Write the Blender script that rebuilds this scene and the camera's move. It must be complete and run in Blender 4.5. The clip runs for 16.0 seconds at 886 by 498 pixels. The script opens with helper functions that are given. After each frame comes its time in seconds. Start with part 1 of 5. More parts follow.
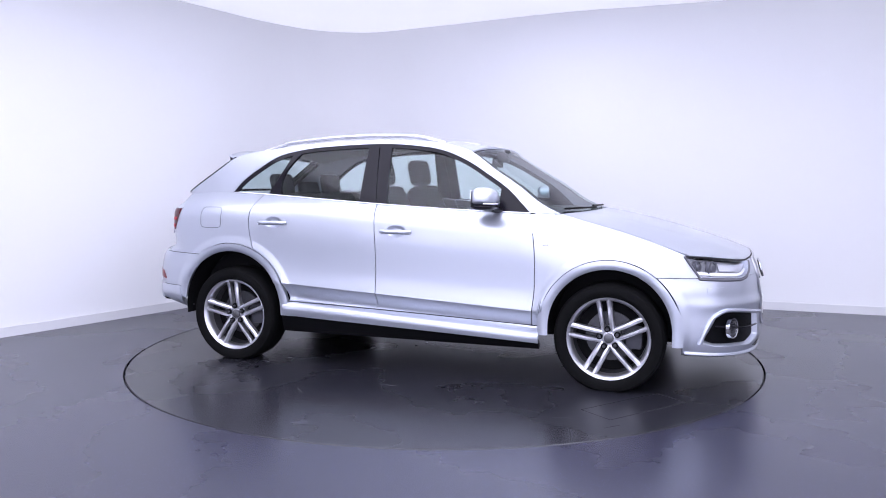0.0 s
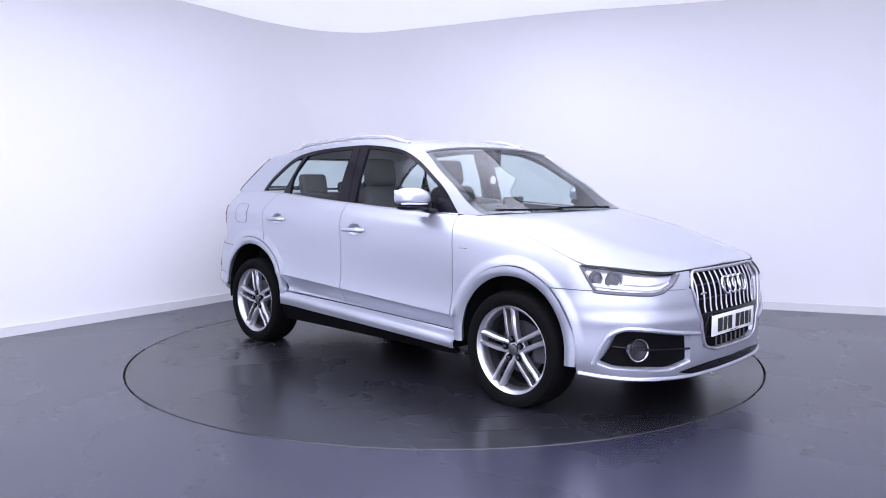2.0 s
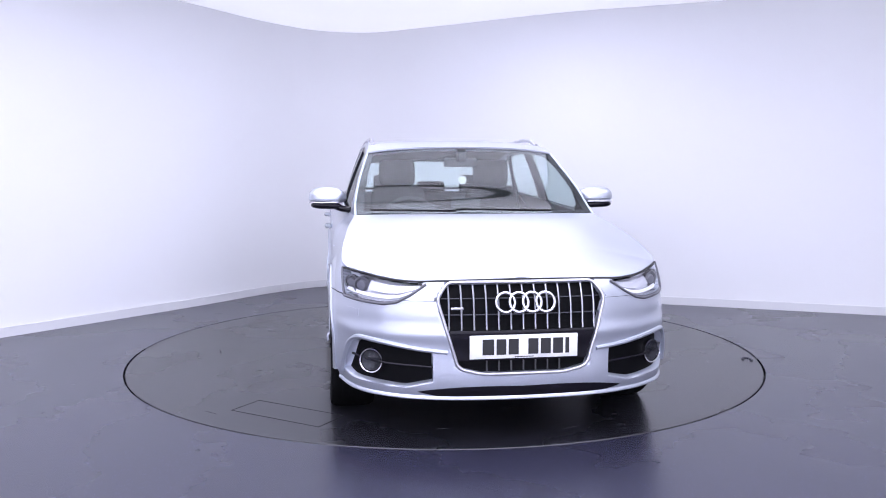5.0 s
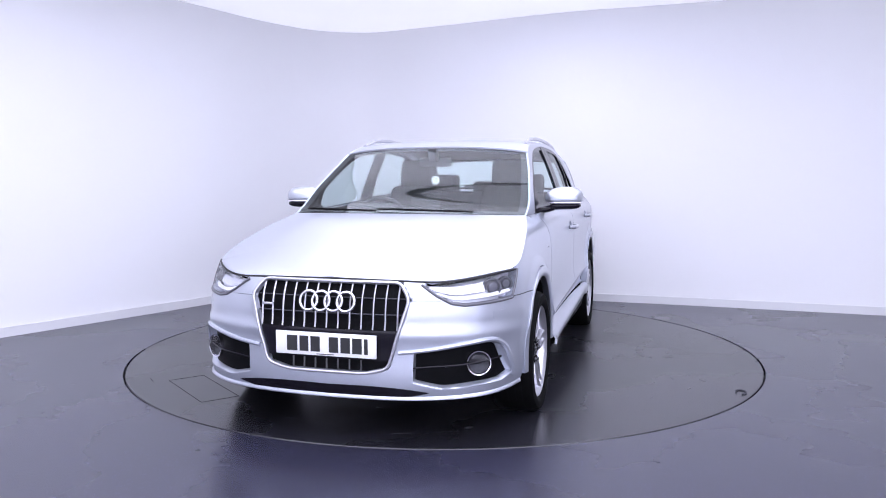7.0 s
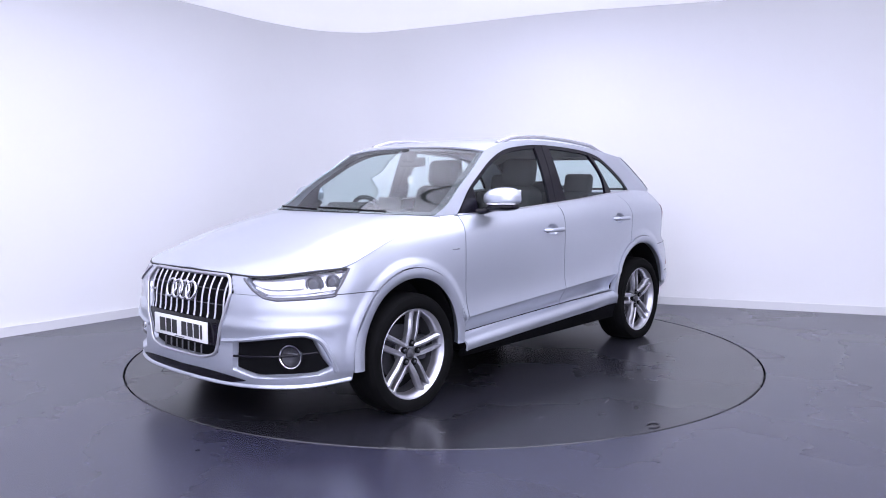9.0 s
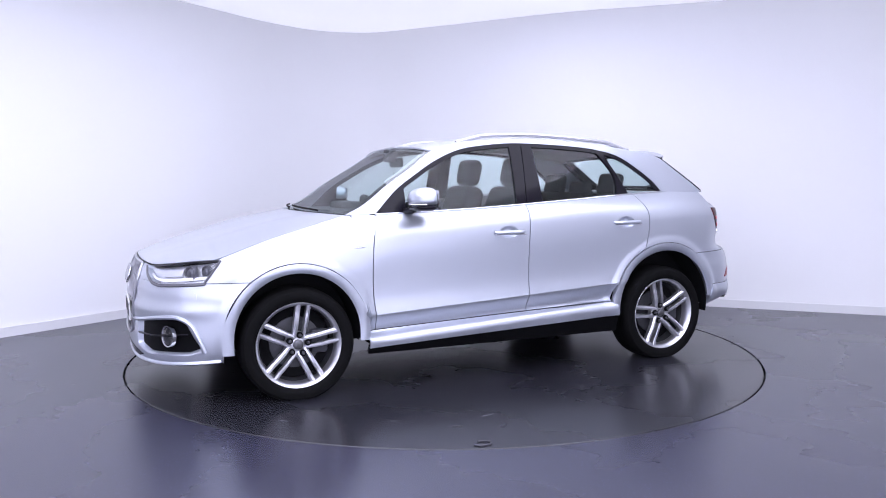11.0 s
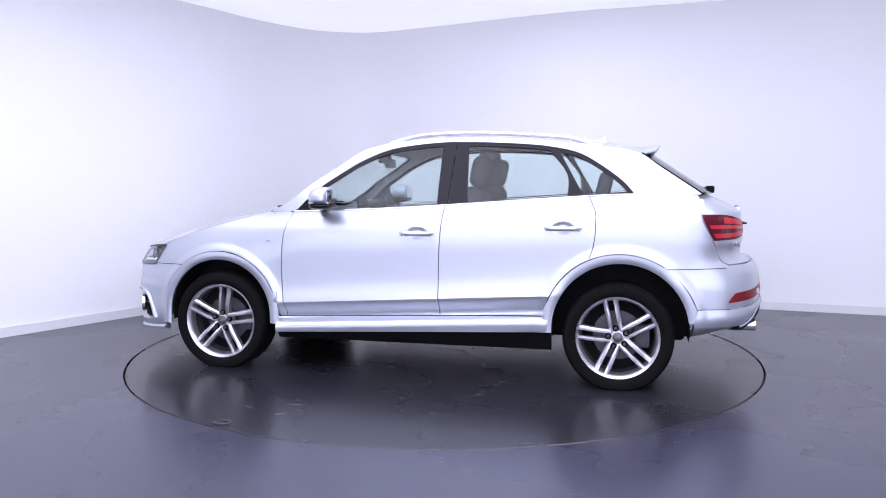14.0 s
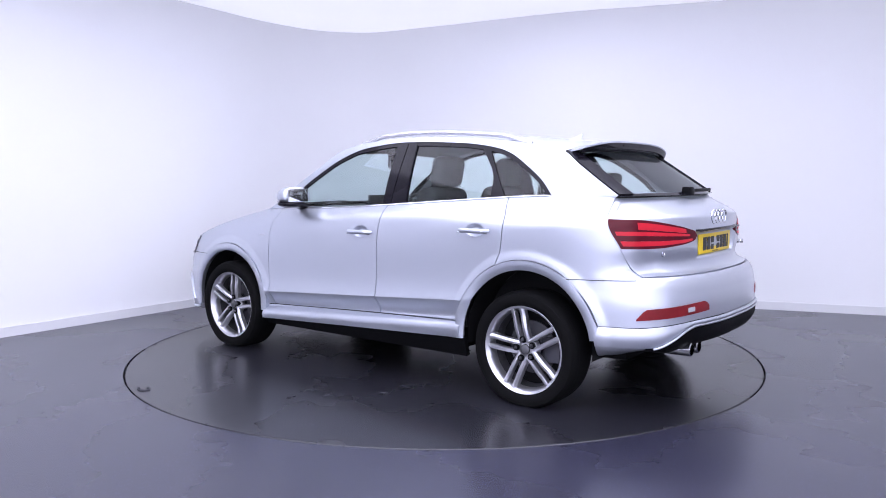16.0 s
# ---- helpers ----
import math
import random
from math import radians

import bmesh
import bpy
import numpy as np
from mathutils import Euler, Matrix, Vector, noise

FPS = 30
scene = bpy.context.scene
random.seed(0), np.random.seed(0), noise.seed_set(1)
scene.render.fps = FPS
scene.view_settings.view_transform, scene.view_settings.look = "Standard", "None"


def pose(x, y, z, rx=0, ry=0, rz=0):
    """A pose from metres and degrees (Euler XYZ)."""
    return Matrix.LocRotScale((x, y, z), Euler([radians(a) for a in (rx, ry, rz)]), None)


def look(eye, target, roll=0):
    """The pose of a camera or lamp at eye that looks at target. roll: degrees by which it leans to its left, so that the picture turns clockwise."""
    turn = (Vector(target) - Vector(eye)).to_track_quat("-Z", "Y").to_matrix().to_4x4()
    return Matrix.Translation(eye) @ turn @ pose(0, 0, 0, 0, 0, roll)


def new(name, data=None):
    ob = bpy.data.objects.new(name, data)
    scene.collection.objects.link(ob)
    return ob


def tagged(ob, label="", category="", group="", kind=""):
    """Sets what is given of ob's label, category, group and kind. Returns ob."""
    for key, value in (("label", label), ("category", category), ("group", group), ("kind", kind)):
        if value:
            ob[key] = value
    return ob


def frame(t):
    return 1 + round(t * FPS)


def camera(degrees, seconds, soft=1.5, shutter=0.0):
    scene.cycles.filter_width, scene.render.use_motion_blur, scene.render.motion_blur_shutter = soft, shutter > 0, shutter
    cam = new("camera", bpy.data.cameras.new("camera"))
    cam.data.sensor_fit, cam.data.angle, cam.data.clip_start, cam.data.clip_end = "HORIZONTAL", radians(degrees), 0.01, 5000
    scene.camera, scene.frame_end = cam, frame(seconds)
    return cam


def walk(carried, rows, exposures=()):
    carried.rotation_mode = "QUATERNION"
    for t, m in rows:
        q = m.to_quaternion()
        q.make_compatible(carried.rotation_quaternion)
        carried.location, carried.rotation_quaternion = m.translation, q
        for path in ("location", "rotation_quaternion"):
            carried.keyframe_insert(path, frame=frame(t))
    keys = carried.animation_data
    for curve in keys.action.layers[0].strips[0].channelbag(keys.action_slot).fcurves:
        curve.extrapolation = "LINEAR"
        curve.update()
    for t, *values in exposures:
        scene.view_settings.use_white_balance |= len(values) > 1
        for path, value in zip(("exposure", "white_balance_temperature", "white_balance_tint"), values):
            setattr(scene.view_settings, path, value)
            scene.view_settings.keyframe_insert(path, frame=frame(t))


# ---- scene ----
# ---- camera ----
cam = camera(59.316, 16.0, soft=1.0)
EYE = Vector((0.0, -5.7727, 1.2569))
AHEAD = Vector((math.sin(radians(-0.0835)) * math.cos(radians(5.085)), math.cos(radians(5.085)), -math.sin(radians(5.085))))
VIEW = look(EYE, EYE + AHEAD * 5, -0.062)
walk(cam, [(0.0, VIEW), (16.0, VIEW)], exposures=[(0.0, 0.0), (16.0, 0.0)])

# ---- world and light ----
world = bpy.data.worlds.new("world")
scene.world = world
world.use_nodes = True
world.node_tree.nodes["Background"].inputs[0].default_value = (0.8, 0.85, 1.0, 1)
world.node_tree.nodes["Background"].inputs[1].default_value = 0.05
PANEL_LIGHT = 3.5
SOFTBOX_LIGHT = 2.7
CEILING_GLOW = 0.52
LIGHT_TINT = (0.825, 0.832, 1.0)


# ---- materials ----
def node_material(name):
    m = bpy.data.materials.new(name)
    m.use_nodes = True
    return m, m.node_tree.nodes, m.node_tree.links, m.node_tree.nodes["Principled BSDF"]


def mat(name, color, rough=0.5, metal=0.0, coat=0.0, vary=0.06, scale=6.0, bump=0.0, bump_scale=200.0, spec=0.5):
    """A surface with two scales of variation in colour and roughness, and fine relief."""
    m, n, l, b = node_material(name)
    b.inputs["Metallic"].default_value = metal
    b.inputs["Coat Weight"].default_value = coat
    b.inputs["Coat Roughness"].default_value = 0.04
    b.inputs["Specular IOR Level"].default_value = spec
    co = n.new("ShaderNodeTexCoord")
    big = n.new("ShaderNodeTexNoise")
    big.inputs["Scale"].default_value, big.inputs["Detail"].default_value = scale, 6
    l.new(co.outputs["Object"], big.inputs["Vector"])
    ramp = n.new("ShaderNodeMix")
    ramp.data_type = "RGBA"
    ramp.inputs[6].default_value = (*[c * (1 - vary) for c in color], 1)
    ramp.inputs[7].default_value = (*[min(1, c * (1 + vary)) for c in color], 1)
    l.new(big.outputs[0], ramp.inputs[0])
    l.new(ramp.outputs[2], b.inputs["Base Color"])
    rr = n.new("ShaderNodeMapRange")
    rr.inputs[3].default_value, rr.inputs[4].default_value = rough * 0.85, min(1, rough * 1.15)
    l.new(big.outputs[0], rr.inputs[0])
    l.new(rr.outputs[0], b.inputs["Roughness"])
    if bump:
        fine = n.new("ShaderNodeTexNoise")
        fine.inputs["Scale"].default_value = bump_scale
        l.new(co.outputs["Object"], fine.inputs["Vector"])
        bp = n.new("ShaderNodeBump")
        bp.inputs["Strength"].default_value, bp.inputs["Distance"].default_value = bump, 0.002
        l.new(fine.outputs[0], bp.inputs["Height"])
        l.new(bp.outputs[0], b.inputs["Normal"])
    return m


def glow(name, color, strength, body=None):
    m, n, l, b = node_material(name)
    b.inputs["Base Color"].default_value = (*(body or color), 1)
    b.inputs["Emission Color"].default_value = (*color, 1)
    b.inputs["Emission Strength"].default_value = strength
    return m


def glass(name, tint, rough=0.0, least=0.045):
    """Thin automotive glass: clear with a tint, gloss by Fresnel."""
    m, n, l, b = node_material(name)
    tr, gl, mix, lw, pw, ml = (n.new("ShaderNode" + k) for k in ("BsdfTransparent", "BsdfGlossy", "MixShader", "LayerWeight", "Math", "Math"))
    tr.inputs[0].default_value = (*tint, 1)
    gl.inputs["Roughness"].default_value = rough
    lw.inputs["Blend"].default_value = 0.5
    pw.operation, pw.inputs[1].default_value = "POWER", 4.0
    ml.operation, ml.inputs[1].default_value, ml.inputs[2].default_value = "MULTIPLY_ADD", 0.6, least
    l.new(lw.outputs["Facing"], pw.inputs[0])
    l.new(pw.outputs[0], ml.inputs[0])
    l.new(ml.outputs[0], mix.inputs[0])
    l.new(tr.outputs[0], mix.inputs[1])
    l.new(gl.outputs[0], mix.inputs[2])
    l.new(mix.outputs[0], n["Material Output"].inputs[0])
    return m


def floor_material(name, base, fleck):
    """Dark safety vinyl: cloudy wear, small pale and blue flecks, faint scuffs."""
    m, n, l, b = node_material(name)
    co = n.new("ShaderNodeTexCoord")
    cloud, grain = n.new("ShaderNodeTexNoise"), n.new("ShaderNodeTexNoise")
    cloud.inputs["Scale"].default_value, cloud.inputs["Detail"].default_value = 0.9, 5
    grain.inputs["Scale"].default_value, grain.inputs["Detail"].default_value = 60, 3
    vor = n.new("ShaderNodeTexVoronoi")
    vor.inputs["Scale"].default_value = 140
    for t in (cloud, grain, vor):
        l.new(co.outputs["Object"], t.inputs["Vector"])
    dot = n.new("ShaderNodeMapRange")
    dot.inputs[1].default_value, dot.inputs[2].default_value, dot.inputs[3].default_value, dot.inputs[4].default_value = 0.12, 0.30, fleck, 0.0
    l.new(vor.outputs["Distance"], dot.inputs[0])
    some = n.new("ShaderNodeMath")
    some.operation = "GREATER_THAN"
    some.inputs[1].default_value = 0.70
    l.new(vor.outputs["Color"], some.inputs[0])
    both = n.new("ShaderNodeMath")
    both.operation = "MULTIPLY"
    l.new(dot.outputs[0], both.inputs[0])
    l.new(some.outputs[0], both.inputs[1])
    c1 = n.new("ShaderNodeMix")
    c1.data_type = "RGBA"
    c1.inputs[6].default_value = (*[c * 0.82 for c in base], 1)
    c1.inputs[7].default_value = (*[c * 1.2 for c in base], 1)
    l.new(cloud.outputs[0], c1.inputs[0])
    c2 = n.new("ShaderNodeMix")
    c2.data_type = "RGBA"
    c2.inputs[7].default_value = (0.26, 0.27, 0.58, 1)
    l.new(c1.outputs[2], c2.inputs[6])
    l.new(both.outputs[0], c2.inputs[0])
    l.new(c2.outputs[2], b.inputs["Base Color"])
    rr = n.new("ShaderNodeMapRange")
    rr.inputs[3].default_value, rr.inputs[4].default_value = 0.22, 0.33
    b.inputs["Specular IOR Level"].default_value = 0.62
    l.new(cloud.outputs[0], rr.inputs[0])
    l.new(rr.outputs[0], b.inputs["Roughness"])
    bp = n.new("ShaderNodeBump")
    bp.inputs["Strength"].default_value, bp.inputs["Distance"].default_value = 0.03, 0.001
    l.new(grain.outputs[0], bp.inputs["Height"])
    l.new(bp.outputs[0], b.inputs["Normal"])
    return m


def paint_material(name, color):
    """Silver metallic car paint: fine flake under a clear coat."""
    m, n, l, b = node_material(name)
    co = n.new("ShaderNodeTexCoord")
    flake = n.new("ShaderNodeTexVoronoi")
    flake.inputs["Scale"].default_value = 900
    l.new(co.outputs["Object"], flake.inputs["Vector"])
    mix = n.new("ShaderNodeMix")
    mix.data_type = "RGBA"
    mix.inputs[6].default_value = (*[c * 0.9 for c in color], 1)
    mix.inputs[7].default_value = (*[c * 1.08 for c in color], 1)
    l.new(flake.outputs["Color"], mix.inputs[0])
    l.new(mix.outputs[2], b.inputs["Base Color"])
    b.inputs["Metallic"].default_value = 0.72
    b.inputs["Roughness"].default_value = 0.36
    b.inputs["Coat Weight"].default_value = 0.6
    b.inputs["Coat Roughness"].default_value = 0.05
    return m


M_WALL = mat("white_wall_paint", (0.80, 0.80, 0.82), 0.6, vary=0.015, scale=1.5, bump=0.1, bump_scale=90)
M_CEIL = glow("backlit_ceiling_membrane", LIGHT_TINT, CEILING_GLOW, (0.90, 0.90, 0.90))
M_SKIRT = mat("white_gloss_skirting", (0.68, 0.68, 0.70), 0.4, vary=0.03, scale=4)
M_FLOOR = floor_material("dark_flecked_vinyl", (0.024, 0.024, 0.041), 0.55)
M_TABLE = floor_material("dark_worn_vinyl", (0.015, 0.015, 0.020), 0.0)
M_GAP = mat("black_gap_rubber", (0.012, 0.012, 0.014), 0.7)
M_PAINT = paint_material("silver_metallic_paint", (0.485, 0.51, 0.58))
M_BLACK = mat("black_gloss_trim", (0.007, 0.006, 0.010), 0.12, spec=0.20)
M_PLASTIC = mat("black_grained_plastic", (0.004, 0.004, 0.005), 0.5, spec=0.06, bump=0.2, bump_scale=400)
M_GREY = mat("dark_grey_plastic", (0.062, 0.062, 0.075), 0.5, spec=0.25, bump=0.15, bump_scale=300)
M_UNDER = mat("dark_underbody", (0.006, 0.006, 0.007), 0.85, spec=0.1)
M_TYRE = mat("tyre_rubber", (0.0045, 0.0045, 0.005), 0.75, spec=0.07, bump=0.25, bump_scale=120)
M_ALLOY = mat("silver_alloy", (0.56, 0.56, 0.60), 0.30, metal=0.9, vary=0.03)
# hub cap grey; darkens barrels and lower grille bars with shade held in the colour
M_ALLOY_IN = mat("grey_shaded_alloy", (0.12, 0.12, 0.13), 0.45, metal=0.7)
M_CHROME = mat("chrome", (0.66, 0.66, 0.69), 0.08, metal=1.0, vary=0.01)
M_SATIN = mat("satin_silver_trim", (0.60, 0.60, 0.64), 0.25, metal=0.7, vary=0.02)
M_STEEL = mat("brake_steel", (0.09, 0.09, 0.10), 0.5, metal=0.8)
M_GLASS = glass("tinted_glass", (0.80, 0.89, 0.88))
M_LENS = glass("clear_lens", (0.93, 0.94, 0.97), 0.05, 0.025)
M_RED = mat("red_lens", (0.50, 0.010, 0.026), 0.3, spec=0.25, vary=0.15, scale=20)
M_DARKRED = mat("dark_red_lens", (0.07, 0.004, 0.010), 0.25, spec=0.18, vary=0.1)
M_WHITE = mat("white_plate", (0.80, 0.80, 0.80), 0.4)
M_YELLOW = mat("yellow_plate", (0.78, 0.55, 0.03), 0.4)
M_INK = mat("black_lettering", (0.015, 0.015, 0.017), 0.5)
M_FABRIC = mat("dark_grey_upholstery", (0.035, 0.036, 0.04), 0.85, vary=0.15, scale=30, bump=0.3, bump_scale=500)
M_HEADLINE = mat("pale_grey_headliner", (0.30, 0.30, 0.31), 0.9, vary=0.05)
M_DASH = mat("dark_dashboard", (0.03, 0.031, 0.034), 0.6, bump=0.2, bump_scale=300)
M_LED = glow("led_diffuser", LIGHT_TINT, PANEL_LIGHT)
M_SOFTBOX = glow("softbox_diffuser", LIGHT_TINT, SOFTBOX_LIGHT)
M_SCUFF = mat("pale_scuff", (0.14, 0.14, 0.16), 0.5)
M_LAMP = mat("bright_lamp_reflector", (0.80, 0.80, 0.84), 0.22, metal=0.6, vary=0.05, scale=30)
M_MESH = mat("black_grille_mesh", (0.004, 0.004, 0.005), 0.6, spec=0.06)
M_REFLECT = mat("dull_red_reflector", (0.16, 0.012, 0.016), 0.3, spec=0.2, vary=0.6, scale=14)
M_FOGGLASS = mat("dark_fog_reflector", (0.02, 0.02, 0.025), 0.25, metal=0.2)
M_BEZEL = mat("grey_lamp_bezel", (0.09, 0.09, 0.105), 0.35)
M_GRILLE = mat("satin_grille_bar", (0.50, 0.50, 0.54), 0.3, metal=0.8, vary=0.03)
M_PAPER = mat("white_card", (0.8, 0.8, 0.78), 0.7)


# ---- building helpers ----
def finish(name, bm, material, parent=None, label="", smooth=True):
    me = bpy.data.meshes.new(name)
    bm.to_mesh(me)
    bm.free()
    for m in (material if isinstance(material, (list, tuple)) else [material]):
        me.materials.append(m)
    if smooth:
        me.polygons.foreach_set("use_smooth", [True] * len(me.polygons))
        me.set_sharp_from_angle(angle=radians(38))
    ob = new(name, me)
    if parent:
        ob.parent = parent
    if label:
        ob["label"] = label
    return ob


def part(name, bm, material, parent, label="", smooth=True):
    return finish(name, bm, material, parent, label, smooth)


def box_bm(x0, x1, y0, y1, z0, z1, bevel=0.0, seg=2, bm=None):
    own = bmesh.new()
    r = bmesh.ops.create_cube(own, size=1)
    for v in own.verts:
        v.co = Vector((x0 + (v.co.x + 0.5) * (x1 - x0), y0 + (v.co.y + 0.5) * (y1 - y0), z0 + (v.co.z + 0.5) * (z1 - z0)))
    if bevel:
        bmesh.ops.bevel(own, geom=own.edges[:], offset=bevel, segments=seg, profile=0.5, affect="EDGES")
    if bm is None:
        return own
    tmp = bpy.data.meshes.new("tmp")
    own.to_mesh(tmp)
    own.free()
    bm.from_mesh(tmp)
    bpy.data.meshes.remove(tmp)
    return bm


def lathe_bm(profile, n=64, axis="y", close=False, bm=None, centre=(0, 0, 0)):
    """Turns (radius, along) pairs round an axis."""
    bm = bm or bmesh.new()
    rings = []
    for k in range(n):
        a = 2 * math.pi * k / n
        ring = []
        for r, h in profile:
            c, s = r * math.cos(a), r * math.sin(a)
            p = {"y": (c, h, s), "x": (h, c, s), "z": (c, s, h)}[axis]
            ring.append(bm.verts.new(Vector(p) + Vector(centre)))
        rings.append(ring)
    m = len(profile)
    for k in range(n):
        a, b = rings[k], rings[(k + 1) % n]
        for i in range(m if close else m - 1):
            j = (i + 1) % m
            bm.faces.new((a[i], a[j], b[j], b[i]))
    bmesh.ops.remove_doubles(bm, verts=bm.verts[:], dist=1e-6)
    bmesh.ops.recalc_face_normals(bm, faces=bm.faces[:])
    return bm


def tube_bm(points, radius, n=10, closed=False, bm=None, flat=1.0):
    """A tube along points; flat squeezes it in z."""
    bm = bm or bmesh.new()
    pts = [Vector(p) for p in points]
    rings = []
    for i, p in enumerate(pts):
        a = pts[i - 1] if i or closed else p
        b = pts[(i + 1) % len(pts)] if i < len(pts) - 1 or closed else p
        d = (b - a).normalized()
        side = d.cross(Vector((0, 0, 1)))
        side = side.normalized() if side.length > 1e-4 else Vector((1, 0, 0))
        up = side.cross(d)
        r = radius(i / max(1, len(pts) - 1)) if callable(radius) else radius
        rings.append([bm.verts.new(p + side * r * math.cos(2 * math.pi * k / n) + up * r * flat * math.sin(2 * math.pi * k / n)) for k in range(n)])
    last = len(pts) if closed else len(pts) - 1
    for i in range(last):
        a, b = rings[i], rings[(i + 1) % len(pts)]
        for k in range(n):
            bm.faces.new((a[k], a[(k + 1) % n], b[(k + 1) % n], b[k]))
    if not closed:
        bm.faces.new(rings[0])
        bm.faces.new(rings[-1])
    bmesh.ops.recalc_face_normals(bm, faces=bm.faces[:])
    return bm


def patch_bm(P, nu, nv, out, edge=0.012, bm=None, mirror=False):
    """A sheet P(u, v), u and v from 0 to 1, with its rim folded inwards by edge; out: a way that its face looks."""
    bm = bm or bmesh.new()
    g = [[Vector(P(i / nu, j / nv)) for j in range(nv + 1)] for i in range(nu + 1)]
    if mirror:
        g = [[Vector((p.x, -p.y, p.z)) for p in row] for row in g]
        out = (out[0], -out[1], out[2])
    out = Vector(out)
    mid = (g[nu // 2 + 1 if nu > 1 else 1][nv // 2] - g[nu // 2][nv // 2]).cross(g[nu // 2][nv // 2 + 1 if nv > 1 else 1] - g[nu // 2][nv // 2])
    flip = mid.dot(out) < 0
    vs = [[bm.verts.new(p) for p in row] for row in g]
    made = []
    for i in range(nu):
        for j in range(nv):
            q = (vs[i][j], vs[i + 1][j], vs[i + 1][j + 1], vs[i][j + 1])
            made.append(bm.faces.new(q[::-1] if flip else q))
    if edge:
        for f in made:
            f.normal_update()
        loop = [(i, 0) for i in range(nu)] + [(nu, j) for j in range(nv)] + [(i, nv) for i in range(nu, 0, -1)] + [(0, j) for j in range(nv, 0, -1)]

        def normal(i, j):
            a = g[min(i + 1, nu)][j] - g[max(i - 1, 0)][j]
            b = g[i][min(j + 1, nv)] - g[i][max(j - 1, 0)]
            c = a.cross(b)
            c = -c if flip else c
            return c.normalized() if c.length > 1e-9 else out.normalized()
        top = [bm.verts.new(g[i][j]) for i, j in loop]
        low = [bm.verts.new(g[i][j] - normal(i, j) * edge) for i, j in loop]
        for k in range(len(loop)):
            k2 = (k + 1) % len(loop)
            q = (top[k2], top[k], low[k], low[k2])
            bm.faces.new(q[::-1] if flip else q)
    return bm


class Curve:
    """A smooth curve through values at increasing knots."""

    def __init__(self, xs, ys):
        o = np.argsort(xs)
        self.x, self.y = np.array(xs, float)[o], np.array(ys, float)[o]
        d = np.diff(self.y) / np.diff(self.x)
        self.m = np.r_[d[0], (d[1:] + d[:-1]) / 2, d[-1]]
        flat = np.r_[False, d[1:] * d[:-1] <= 0, False]
        self.m[flat] = 0
        self.x, self.y, self.m = self.x.tolist(), self.y.tolist(), self.m.tolist()

    def __call__(self, t):
        X = self.x
        t = min(max(t, X[0]), X[-1])
        i, j = 0, len(X) - 1
        while j - i > 1:
            k = (i + j) // 2
            if X[k] <= t:
                i = k
            else:
                j = k
        h = X[i + 1] - X[i]
        s = (t - X[i]) / h
        r = 1 - s
        return (1 + 2 * s) * r * r * self.y[i] + s * r * r * h * self.m[i] + s * s * (3 - 2 * s) * self.y[i + 1] - s * s * r * h * self.m[i + 1]


class Smooth:
    """A curve through values at increasing knots whose bend has no jumps (natural spline)."""

    def __init__(self, xs, ys):
        o = np.argsort(xs)
        x, y = np.array(xs, float)[o], np.array(ys, float)[o]
        n, h = len(x), np.diff(x)
        A, r = np.eye(n), np.zeros(n)
        for i in range(1, n - 1):
            A[i, i - 1:i + 2] = h[i - 1], 2 * (h[i - 1] + h[i]), h[i]
            r[i] = 6 * ((y[i + 1] - y[i]) / h[i] - (y[i] - y[i - 1]) / h[i - 1])
        self.x, self.y, self.k = x.tolist(), y.tolist(), np.linalg.solve(A, r).tolist()

    def __call__(self, t):
        X, Y, K = self.x, self.y, self.k
        t = min(max(t, X[0]), X[-1])
        i, j = 0, len(X) - 1
        while j - i > 1:
            m = (i + j) // 2
            if X[m] <= t:
                i = m
            else:
                j = m
        h = X[j] - X[i]
        a, b = (X[j] - t) / h, (t - X[i]) / h
        return a * Y[i] + b * Y[j] + ((a ** 3 - a) * K[i] + (b ** 3 - b) * K[j]) * h * h / 6


class Path:
    """A smooth path through points, by its share of the length."""

    def __init__(self, pts, smooth=False):
        p = np.array(pts, float)
        k = np.r_[0, np.cumsum(np.linalg.norm(np.diff(p, axis=0), axis=1))]
        self.c = [(Smooth if smooth else Curve)(k / k[-1], p[:, i]) for i in range(p.shape[1])]

    def __call__(self, t):
        return tuple(c(t) for c in self.c)


def ease(t, a, b):
    t = min(max((t - a) / (b - a), 0.0), 1.0)
    return t * t * (3 - 2 * t)


# ---- the studio ----
WALL_PLAN = Path([(-8.2, -6.2), (-5.5, -2.4), (-3.56, 0.37), (-2.49, 1.93), (-1.86, 2.95), (-1.45, 3.36), (-0.95, 3.5), (-0.16, 3.16), (1.236, 2.40), (2.40, 1.98), (4.1, 1.36), (6.2, 0.55), (8.6, -0.4)])
CEILING = 2.97
TABLE_R = 2.228


